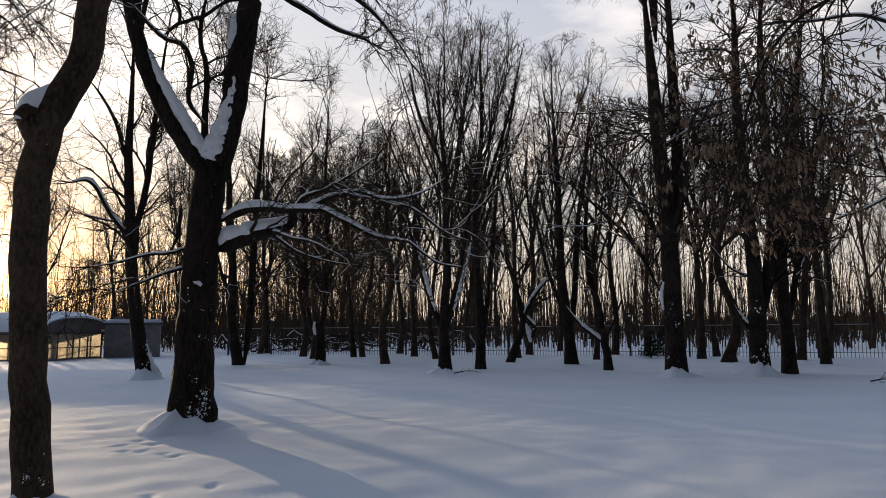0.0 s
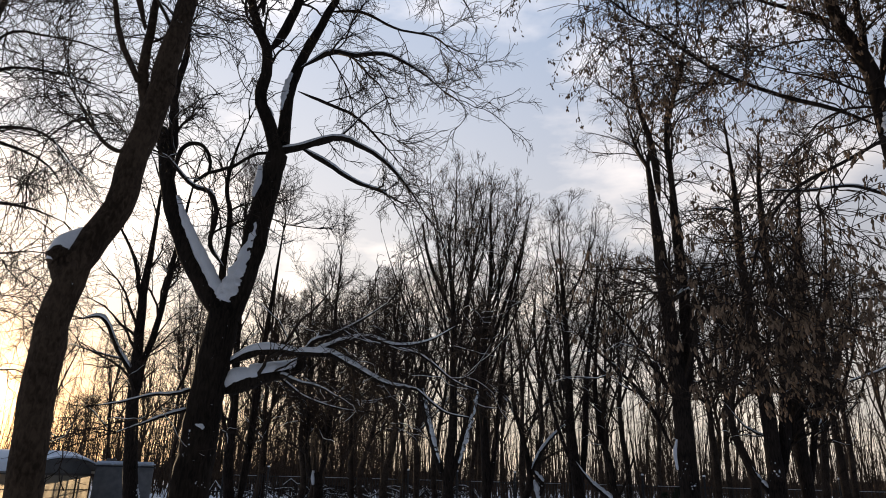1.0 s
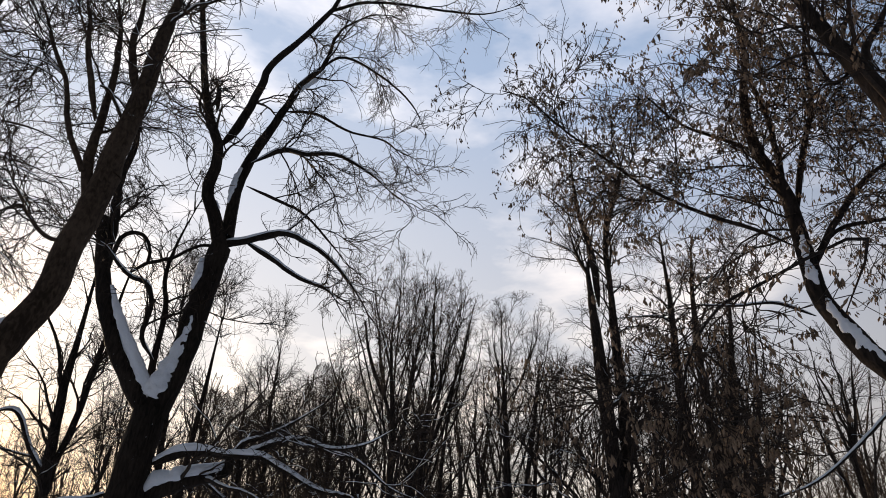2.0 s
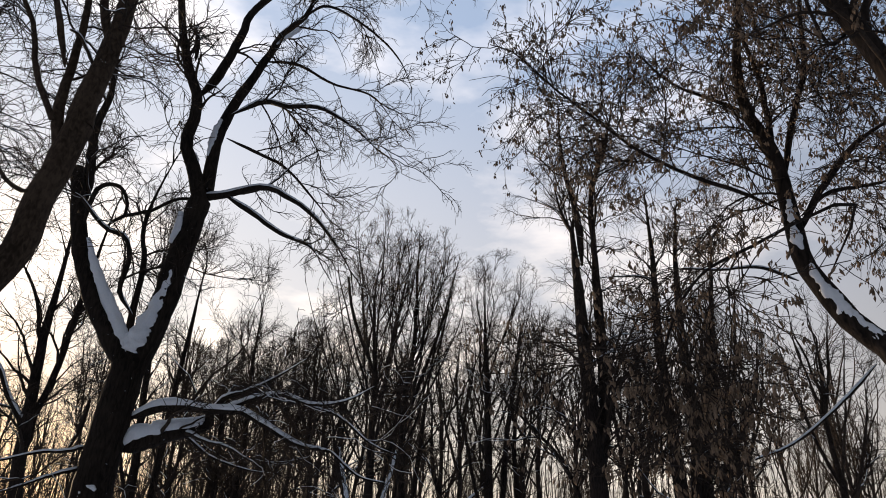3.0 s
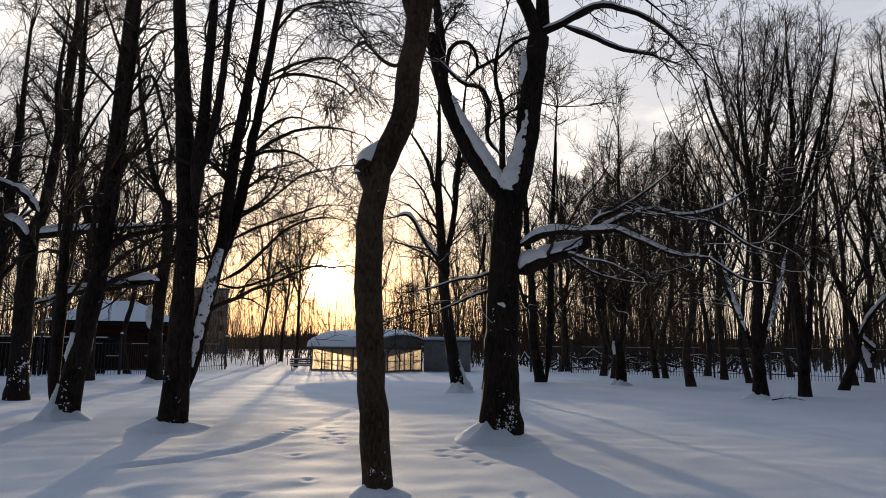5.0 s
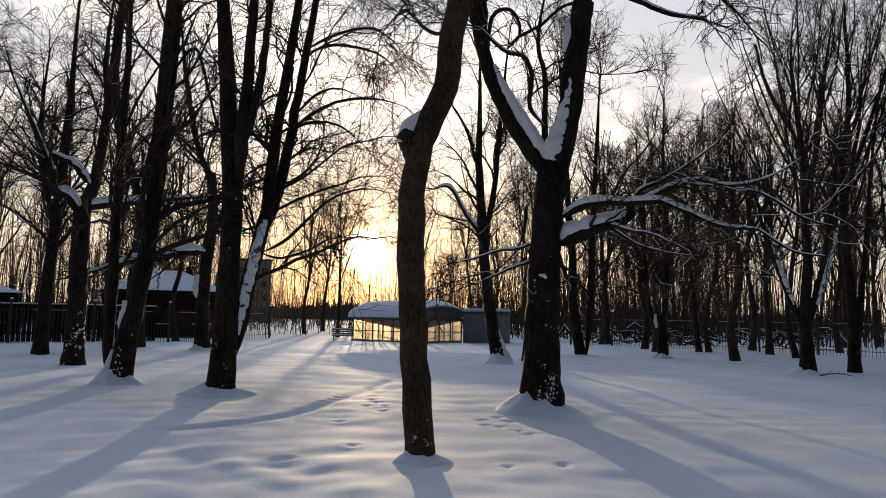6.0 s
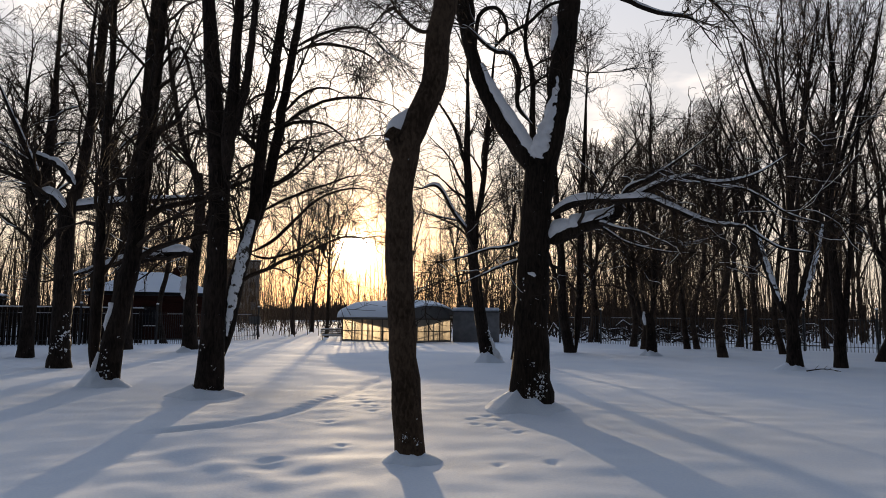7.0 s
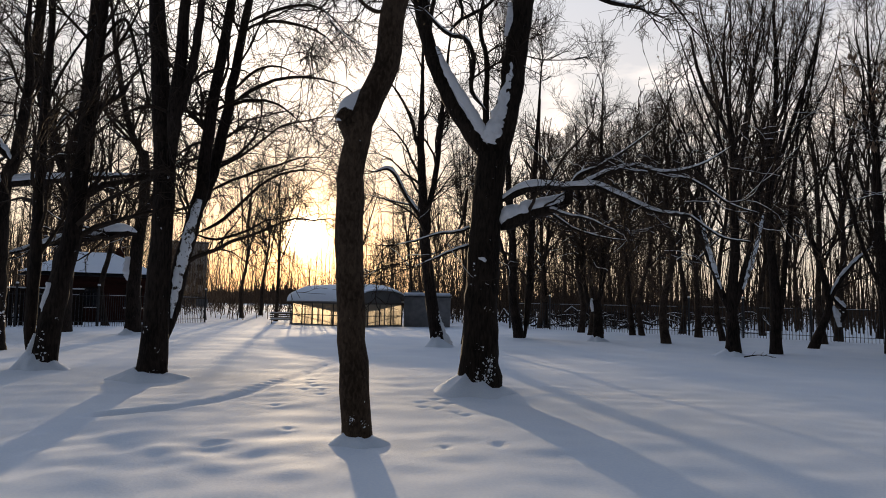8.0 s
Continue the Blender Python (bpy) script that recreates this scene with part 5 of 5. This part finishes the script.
# ---- footprints, ground ----
rng0 = np.random.default_rng(3)
for x, y in ((-5.03, 6.95), (-7.3, 10.7), (-6.98, 10.4), (-6.6, 10.1), (-6.3, 9.6), (-6.85, 9.9), (-4.52, 9.75), (-4.46, 10.17), (-4.1, 9.9),
             (-3.59, 9.06), (-2.8, 6.8), (-2.28, 7.12), (-6.33, 8.4), (-4.23, 9.3), (-3.4, 8.9), (-5.2, 5.8), (-4.0, 9.25), (-7.7, 11.3), (-8.0, 12.0)):
    DENTS.append((x, y, rng0.uniform(0.1, 0.16), rng0.uniform(0.06, 0.09), rng0.uniform(1.2, 2.4)))
trail = resample(((-7.75, 6.5, 0), (-7.45, 7.3, 0), (-7.45, 8.6, 0), (-7.8, 9.9, 0), (-8.4, 11.9, 0), (-9.1, 14.0, 0), (-9.9, 16.4, 0)), 34)
for p, q in zip(trail[:-1], trail[1:]):                # a trodden trough
    DENTS.append((float(p[0]), float(p[1]), 0.24, 0.15, math.atan2(q[1] - p[1], q[0] - p[0])))
build_ground()


# ---- small builders ----
def box_bm(bm, cx, cy, cz, sx, sy, sz, bevel=0.0, turn=0.0):
    """A box in bm, centred, with softened edges."""
    r = bmesh.ops.create_cube(bm, size=1.0, matrix=pose(cx, cy, cz, 0, 0, turn) @ Matrix.Diagonal((sx, sy, sz, 1)))
    if bevel:
        es = list({e for v in r["verts"] for e in v.link_edges})
        bmesh.ops.bevel(bm, geom=es, offset=bevel, segments=2, affect="EDGES")
    return bm


def boxed(cx, cy, cz, sx, sy, sz, bevel=0.0, turn=0.0):
    return box_bm(bmesh.new(), cx, cy, cz, sx, sy, sz, bevel, turn)


def lump_mesh(name, mat, size, seed, amount=0.15, sub=4):
    """A rounded heap of snow or a stone."""
    bm = bmesh.new()
    bmesh.ops.create_icosphere(bm, subdivisions=sub, radius=1.0)
    for v in bm.verts:
        v.co *= 1 + amount * noise.noise(v.co * 1.7 + Vector((seed, 0, 0))) + amount * 0.4 * noise.noise(v.co * 5 + Vector((0, seed, 0)))
        v.co = Vector((v.co.x * size[0], v.co.y * size[1], v.co.z * size[2]))
    for f in bm.faces:
        f.smooth = True
    me = bpy.data.meshes.new(name)
    bm.to_mesh(me)
    bm.free()
    me.materials.append(mat)
    return me


# ---- fence ----
def fence(ends, label, singly):
    """A steel picket fence through the given corners."""
    x0, y0 = ends[0]
    root = empty_thing("fence", (x0, y0, 0), label, "fence")
    post_me = bpy.data.meshes.new("post")
    bm = boxed(0, 0, 0.98, 0.09, 0.09, 2.2, 0.01)
    box_bm(bm, 0, 0, 2.1, 0.12, 0.12, 0.05, 0.01)
    bm.to_mesh(post_me)
    bm.free()
    post_me.materials.append(METAL)
    cap_me = lump_mesh("snow_cap", SNOW_CLUMP, (0.08, 0.08, 0.06), 2, 0.1, 2)
    pick_me = bpy.data.meshes.new("picket")
    bm = boxed(0, 0, 0.85, 0.022, 0.022, 1.7, 0.003)
    bm.to_mesh(pick_me)
    bm.free()
    pick_me.materials.append(METAL)
    rest = Heap()
    for (ax, ay), (bx, by) in zip(ends[:-1], ends[1:]):
        length = math.hypot(bx - ax, by - ay)
        turn = math.degrees(math.atan2(by - ay, bx - ax))
        spans = max(1, round(length / 3.0))
        for k in range(spans + 1):
            t = k / spans
            px, py = ax + (bx - ax) * t - x0, ay + (by - ay) * t - y0
            post = child("post", post_me, root)
            post.matrix_local = pose(px, py, 0, 0, 0, turn)
            child("snow_cap", cap_me, post).matrix_local = pose(0, 0, 2.15)
            if k == spans:
                break
            s = length / spans
            for z in (0.25, 1.6):
                rail = part("rail", boxed(s / 2, 0, z, s, 0.025, 0.025, 0.004), METAL, root)
                rail.matrix_local = pose(px, py, 0, 0, 0, turn)
                if z > 0.5:
                    part("rail_snow", boxed(s / 2, 0, z + 0.02, s * 0.5, 0.025, 0.018, 0.006), SNOW_CLUMP, rail)
        n = int(length / 0.16)
        for k in range(n):
            t = (k + 0.5) / n
            px, py = ax + (bx - ax) * t - x0, ay + (by - ay) * t - y0
            if singly:
                child("picket", pick_me, root).matrix_local = pose(px, py, 0, 0, 0, turn)
            else:
                rest.add(*tubes(np.array([[[px, py, -0.05], [px, py, 1.72]]]), np.array([[0.016, 0.016]]), 4))
    if rest.n:
        tagged(child("picket_row", rest.mesh("picket_row", METAL, False), root), kind="stuff")
    return root


fence(((24.0, 31.5), (10.0, 36.6), (0.5, 40.2), (-13.5, 42.4)), "black steel picket fence with snow on its rails", True)
fence(((-42.0, 8.0), (-34.2, 18.8), (-30.6, 25.2), (-31.5, 34.0)), "black steel picket fence before a dark house", False)


def board_fence(ends):
    """A tall fence of dark upright boards with snow along its top."""
    x0, y0 = ends[0]
    root = empty_thing("board_fence", (x0, y0, 0), "tall dark board fence with a line of snow on top", "fence")
    me = bpy.data.meshes.new("board")
    bm = boxed(0, 0, 0.9, 0.21, 0.03, 2.0, 0.006)
    bm.to_mesh(me)
    bm.free()
    me.materials.append(DARK_TIMBER)
    rng = random.Random(4)
    for (ax, ay), (bx, by) in zip(ends[:-1], ends[1:]):
        length = math.hypot(bx - ax, by - ay)
        turn = math.degrees(math.atan2(by - ay, bx - ax))
        n = int(length / 0.225)
        for k in range(n):
            t = (k + 0.5) / n
            child("board", me, root).matrix_local = pose(ax + (bx - ax) * t - x0, ay + (by - ay) * t - y0, rng.uniform(-0.03, 0.03), 0, 0, turn)
        for z in (0.4, 1.5):
            rail = part("rail", boxed(length / 2, 0.045, z, length, 0.05, 0.09, 0.008), DARK_TIMBER, root)
            rail.matrix_local = pose(ax - x0, ay - y0, 0, 0, 0, turn)
        snow_line = part("snow", boxed(length / 2, 0, 1.94, length, 0.06, 0.07, 0.025), SNOW_CLUMP, root, "thin line of snow")
        snow_line.matrix_local = pose(ax - x0, ay - y0, 0, 0, 0, turn)


board_fence(((-46.0, 8.5), (-36.0, 19.6), (-32.4, 25.8)))


# ---- pavilion ----
def pavilion():
    """A low glazed pavilion under a barrel roof; x along its length, y across, from its front corner."""
    root = empty_thing("pavilion", (-20.9, 35.16, -0.13), "low glazed pavilion with a snow-covered barrel roof", "pavilion")
    root.rotation_euler = (0, 0, math.atan2(0.213, -0.977))
    L, W, H, rise = 5.6, -4.4, 1.62, 0.78
    part("plinth", boxed(L / 2, W / 2, 0.05, L + 0.1, abs(W) + 0.1, 0.3, 0.02), CONCRETE, root)

    def wall_of(name, o, d, length, bays, glass=GLAZING):
        w = part(name, boxed(length / 2, 0, H - 0.06, length, 0.09, 0.12, 0.01), FRAME, root)
        w.matrix_local = pose(o[0], o[1], 0, 0, 0, d)
        for k in range(bays + 1):
            part("mullion", boxed(length * k / bays, 0, H / 2 + 0.05, 0.07, 0.08, H - 0.2, 0.008), FRAME, w)
        part("transom", boxed(length / 2, 0, 0.78, length, 0.06, 0.05, 0.008), FRAME, w)
        for k in range(bays):
            for z0, z1 in ((0.2, 0.755), (0.805, H - 0.12)):
                p = part("pane", boxed(length * (k + 0.5) / bays, 0, (z0 + z1) / 2, length / bays - 0.07, 0.012, z1 - z0), glass, w)
                p.visible_shadow = False
    wall_of("side_wall", (0, 0), 0, L, 6)
    wall_of("back_wall", (0, W), 0, L, 6)
    wall_of("gable_wall", (0, 0), -90, 4.4, 4, GLAZING_DULL)
    wall_of("end_wall", (L, 0), -90, 4.4, 4)
    # barrel roof and the snow on it
    def vault(name, mat, x0, x1, grow, lift, parent, lumpy):
        n, m = 20, 24
        V, F = [], []
        for side in (0, 1):
            for i in range(m + 1):
                x = x0 + (x1 - x0) * i / m
                for j in range(n + 1):
                    a = math.pi * j / n
                    yy = W / 2 + math.cos(a) * (abs(W) / 2 + grow)
                    q = lumpy * (0.5 + 0.5 * noise.noise(Vector((x * 0.9, yy, 3.0))))
                    edge = min(1.0, 8 * min(i, m - i) / m + 0.3)
                    zz = H - 0.05 + math.sin(a) ** 0.8 * rise + (lift + q) * edge * side * (0.35 + 0.65 * math.sin(a))
                    V.append((x, yy, zz + (0.004 if lumpy else 0.0)))
        k = (m + 1) * (n + 1)
        for i in range(m):
            for j in range(n):
                a = i * (n + 1) + j
                F.append((a, a + 1, a + n + 2, a + n + 1))
                F.append((k + a, k + a + n + 1, k + a + n + 2, k + a + 1))
        for i in range(m):
            for j in (0, n):
                a = i * (n + 1) + j
                F.append((a, a + n + 1, k + a + n + 1, k + a))
        for i in (0, m):
            for j in range(n):
                a = i * (n + 1) + j
                F.append((a, a + 1, k + a + 1, k + a))
        return child(name, mesh_from(name, V, F, mat), parent)
    roof = vault("roof", POLY, -0.35, L + 0.3, 0.25, 0.05, root, 0)
    snow_top = vault("roof_snow", SNOW, -0.33, L + 0.28, 0.24, 0.3, roof, 0.1)
    snow_top.location.z = 0.05
    # arched gable filling
    for gx in (0.0, L):
        bm = bmesh.new()
        ring = [bm.verts.new((gx, W / 2 + math.cos(math.pi * j / 20) * 2.16, H + math.sin(math.pi * j / 20) ** 0.8 * (rise - 0.06) - 0.02)) for j in range(21)]
        f = bm.faces.new(ring)
        r = bmesh.ops.extrude_face_region(bm, geom=[f])
        bmesh.ops.translate(bm, verts=[v for v in r["geom"] if isinstance(v, bmesh.types.BMVert)], vec=(0.05, 0, 0))
        part("gable_panel", bm, POLY, root, "dull grey arched panel")
    part("floor", boxed(L / 2, W / 2, 0.22, L - 0.2, 4.1, 0.04), CONCRETE, root)


pavilion()


def annex():
    root = empty_thing("shed", (-18.8, 41.0, 0), "plain grey metal shed with snow on its flat roof", "shed")
    root.rotation_euler = (0, 0, radians(22))
    part("wall", boxed(0, 0, 0.9, 3.0, 2.4, 2.0, 0.02), CONCRETE, root)
    roof = part("roof", boxed(0, 0, 1.93, 3.2, 2.6, 0.07, 0.01), METAL, root)
    part("roof_snow", boxed(0, 0, 2.08, 3.15, 2.55, 0.24, 0.1), SNOW, roof)
    part("vent_box", boxed(-0.8, -0.6, 2.2, 0.5, 0.5, 0.3, 0.03), POLY, root)


annex()


# ---- houses ----
def house(name, place, turn, w, d, eave, ridge, label, bays, wall_mat, snow_deep=0.22):
    """A low house with a hipped snowy roof, windows and a door on its front (towards -y)."""
    root = empty_thing(name, (*place, 0), label, "house")
    root.rotation_euler = (0, 0, radians(turn))
    wall = part("wall", boxed(0, 0, eave / 2 - 0.1, w, d, eave + 0.2, 0.02), wall_mat, root)

    def hip(nm, grow, lift, mat, parent):
        bm = bmesh.new()
        a, b = w / 2 + grow, d / 2 + grow
        lo = [bm.verts.new(p) for p in ((-a, -b, eave + lift), (a, -b, eave + lift), (a, b, eave + lift), (-a, b, eave + lift))]
        r = max(0.6, w / 2 - d / 2)
        hi = [bm.verts.new((-r, 0, ridge + lift)), bm.verts.new((r, 0, ridge + lift))]
        for f in ((lo[0], lo[1], hi[1], hi[0]), (lo[2], lo[3], hi[0], hi[1]), (lo[1], lo[2], hi[1]), (lo[3], lo[0], hi[0]), tuple(reversed(lo))):
            bm.faces.new(f)
        bmesh.ops.subdivide_edges(bm, edges=bm.edges[:], cuts=5, use_grid_fill=True)
        bmesh.ops.recalc_face_normals(bm, faces=bm.faces[:])
        for v in bm.verts:
            v.co.z += 0.05 * noise.noise(v.co * 0.8) * (1 if lift else 0)
        return part(nm, bm, mat, parent)
    roof = hip("roof", 0.4, 0.0, METAL, root)
    hip("roof_snow", 0.36, snow_deep, SNOW, roof)
    part("chimney", boxed(w * 0.2, 0.3, ridge + 0.1, 0.5, 0.5, 0.9, 0.02), wall_mat, roof)
    for k in range(bays):
        x = -w / 2 + w * (k + 0.5) / bays
        win = part("window", boxed(x, -d / 2 - 0.02, eave * 0.55, 0.95, 0.08, 1.2, 0.01), DARK_TIMBER, root)
        for sx in (-0.23, 0.23):
            part("pane", boxed(x + sx, -d / 2 - 0.064, eave * 0.55, 0.40, 0.012, 1.06), DARKGLASS, win)
        part("sill", boxed(x, -d / 2 - 0.1, eave * 0.55 - 0.64, 1.1, 0.18, 0.05, 0.01), SNOW_CLUMP, win)
    return root


DARKGLASS = mottled("dark_window_glass", (0.01, 0.01, 0.012), (0.03, 0.03, 0.035), 1.0, 0.08, 0.02)
house("house", (-37.6, 30.6), 48, 7.0, 5.0, 2.75, 4.15, "low dark red-brown house under a deep snowy hipped roof", 3, RED_TIMBER)
house("small_house", (-49.0, 24.6), 60, 5.0, 4.0, 2.5, 3.3, "small dark timber house with a snowy roof", 3, DARK_TIMBER)


def apartment_block():
    root = empty_thing("apartment_building", (-119.8, 123.2, 0), "pale apartment block far behind the trees", "building")
    root.rotation_euler = (0, 0, radians(43))
    part("wall", boxed(0, 0, 7.0, 8.5, 10.0, 14.4, 0.05), CONCRETE, root)
    roof = part("roof", boxed(0, 0, 14.35, 8.9, 10.4, 0.3, 0.05), METAL, root)
    part("roof_snow", boxed(0, 0, 14.6, 8.7, 10.2, 0.22, 0.06), SNOW, roof)
    for fl in range(4):
        for k in range(3):
            win = part("window", boxed(-2.7 + 2.7 * k, -5.03, 2.0 + 3.3 * fl, 1.5, 0.1, 1.5, 0.02), FRAME, root)
            part("pane", boxed(-2.7 + 2.7 * k, -5.09, 2.0 + 3.3 * fl, 1.3, 0.02, 1.3), DARKGLASS, win)


apartment_block()


# ---- small things ----
def bench():
    root = empty_thing("park_bench", (-27.4, 36.6, -0.22), "slatted park bench sunk in and covered with snow", "bench")
    root.rotation_euler = (0, 0, radians(36))
    for sx in (-0.6, 0.6):
        part("side_frame", box_bm(boxed(sx, 0, 0.2, 0.05, 0.42, 0.5, 0.01), sx, 0.2, 0.62, 0.05, 0.05, 0.5, 0.01), METAL, root)
    for k in range(4):
        part("slat", boxed(0, -0.18 + 0.115 * k, 0.46, 1.5, 0.09, 0.035, 0.006), PLANK, root)
    for k in range(3):
        part("slat", boxed(0, 0.22 + 0.02 * k, 0.6 + 0.13 * k, 1.5, 0.03, 0.09, 0.006), PLANK, root)
    part("snow", boxed(0, -0.02, 0.53, 1.44, 0.4, 0.1, 0.045), SNOW_CLUMP, root, "snow lying on the seat")
    part("snow", boxed(0, 0.27, 0.93, 1.45, 0.06, 0.06, 0.025), SNOW_CLUMP, root)


bench()


def sign():
    root = empty_thing("notice_board", (-31.9, 34.1, 0), "small pale notice board on a post", "sign")
    root.rotation_euler = (0, 0, radians(42))
    part("post", boxed(0, 0, 0.6, 0.06, 0.06, 1.4, 0.005), METAL, root)
    part("board", boxed(0, -0.05, 1.25, 0.75, 0.03, 0.5, 0.01), POLY, root)


sign()


def fir(x, y, h, seed):
    """A small fir: tiers of drooping needled twigs."""
    rng = np.random.default_rng(seed)
    root = empty_thing("young_fir", (x, y, 0), "small dark young fir by the fence", "tree")
    hp = Heap()
    stem = np.array([[[0, 0, -0.1], [0, 0, h * 0.5], [0, 0, h]]])
    hp.add(*tubes(stem, np.array([[0.035, 0.02, 0.004]]), 6))
    child("trunk", hp.mesh("trunk", BARK_FAR), root)
    m = 150
    z = h * (0.06 + 0.94 * rng.random(m) ** 1.2)
    a = rng.uniform(0, 6.28, m)
    L = (h * 1.02 - z) * 0.55 + 0.06
    P = np.empty((m, 4, 3))
    for q in range(4):
        s = q / 3
        P[:, q] = np.stack([np.cos(a) * L * s, np.sin(a) * L * s, z - 0.12 * L * s + 0.1 * L * s * s], -1)
    S = np.tile([[0.01, 0.008, 0.006, 0.003]], (m, 1))
    nd = Heap()
    nd.add(*tubes(P, S, 3))
    Q, S = spawn(rng, P, S, 2400, (0.1, 1.0), 45, 0.17, -0.02, 0.1, 3, 1.0, 0.007)
    nd.add(*tubes(Q, S, 3))
    tagged(child("crown", nd.mesh("crown", NEEDLE), root, "dark green needles"), kind="stuff")


fir(10.6, 35.0, 1.35, 4)
fir(12.0, 37.4, 1.6, 6)


def fallen_twig(x, y, turn, length, seed):
    rng = np.random.default_rng(seed)
    hp = Heap()
    s = np.linspace(-0.5, 0.5, 6)
    P = np.stack([s * length, 0.04 * np.sin(5 * s), 0.07 + 0.05 * np.cos(4 * s)], -1)[None]
    R = np.linspace(0.022, 0.008, 6)[None]
    hp.add(*tubes(P, R, 6))
    Q, S = spawn(rng, P, R, 5, (0.2, 0.95), 40, length * 0.4, 0.03, 0.1, 5, 0.7, 0.005)
    hp.add(*tubes(Q, S, 4))
    ob = new("fallen_branch", hp.mesh("fallen_branch", BARK_FAR))
    ob.matrix_basis = pose(x, y, float(snow_height(np.array([x]), np.array([y]))[0]) - 0.02, 0, 0, turn)
    tagged(ob, "thin dark fallen branch lying on the snow", "branch")


fallen_twig(0.85, 23.6, 20, 1.0, 1)
fallen_twig(12.2, 18.9, -15, 0.7, 2)
stump = empty_thing("tree_stump", (13.0, 30.9, 0), "low stump capped with a round heap of snow", "stump")
hp = Heap()
hp.add(*tubes(np.array([[[0, 0, -0.1], [0, 0, 0.15], [0, 0, 0.3]]]), np.array([[0.3, 0.25, 0.22]]), 12))
child("body", hp.mesh("body", BARK_FAR), stump)
child("snow_cap", lump_mesh("snow_cap", SNOW_CLUMP, (0.34, 0.34, 0.2), 5), stump).location = (0, 0, 0.36)


def brush_pile(x, y, seed):
    """Cut branches thrown in a heap, snow along them."""
    rng = np.random.default_rng(seed)
    root = empty_thing("brush_pile", (x, y, 0), "heap of cut branches lined with snow behind the fence", "brush pile")
    m = 46
    P = np.empty((m, 6, 3))
    o = np.stack([rng.uniform(-4.5, 4.5, m), rng.uniform(-1.2, 1.2, m), rng.uniform(0.1, 1.3, m)], -1)
    a = rng.normal(0, 0.9, m)
    L = rng.uniform(1.5, 3.8, m)
    for q in range(6):
        s = (q / 5 - 0.5) * L
        P[:, q] = o + np.stack([s * np.cos(a), s * np.sin(a), 0.3 * s * rng.normal(size=m) - 0.03 * s * s], -1)
    P[..., 2] = np.maximum(P[..., 2], 0.03)
    R = np.linspace(0.05, 0.02, 6)[None] * rng.uniform(0.6, 1.6, m)[:, None]
    hp, sn = Heap(), Heap()
    hp.add(*tubes(P, R, 5))
    Q, S = spawn(rng, P, R, 260, (0.2, 1.0), 40, 0.9, 0.02, 0.15, 4, 0.6, 0.012)
    hp.add(*tubes(Q, S, 3))
    snow_along(sn, rng, P, R, 0.6, 5, 0.3, 0.3)
    tagged(child("brushwood", hp.mesh("brushwood", BARK_FAR), root), kind="stuff")
    tagged(child("branch_snow", sn.mesh("branch_snow", SNOW_CLUMP), root, "snow lining the branches"), kind="stuff")


brush_pile(-11.0, 46.5, 3)
brush_pile(-3.5, 47.0, 9)
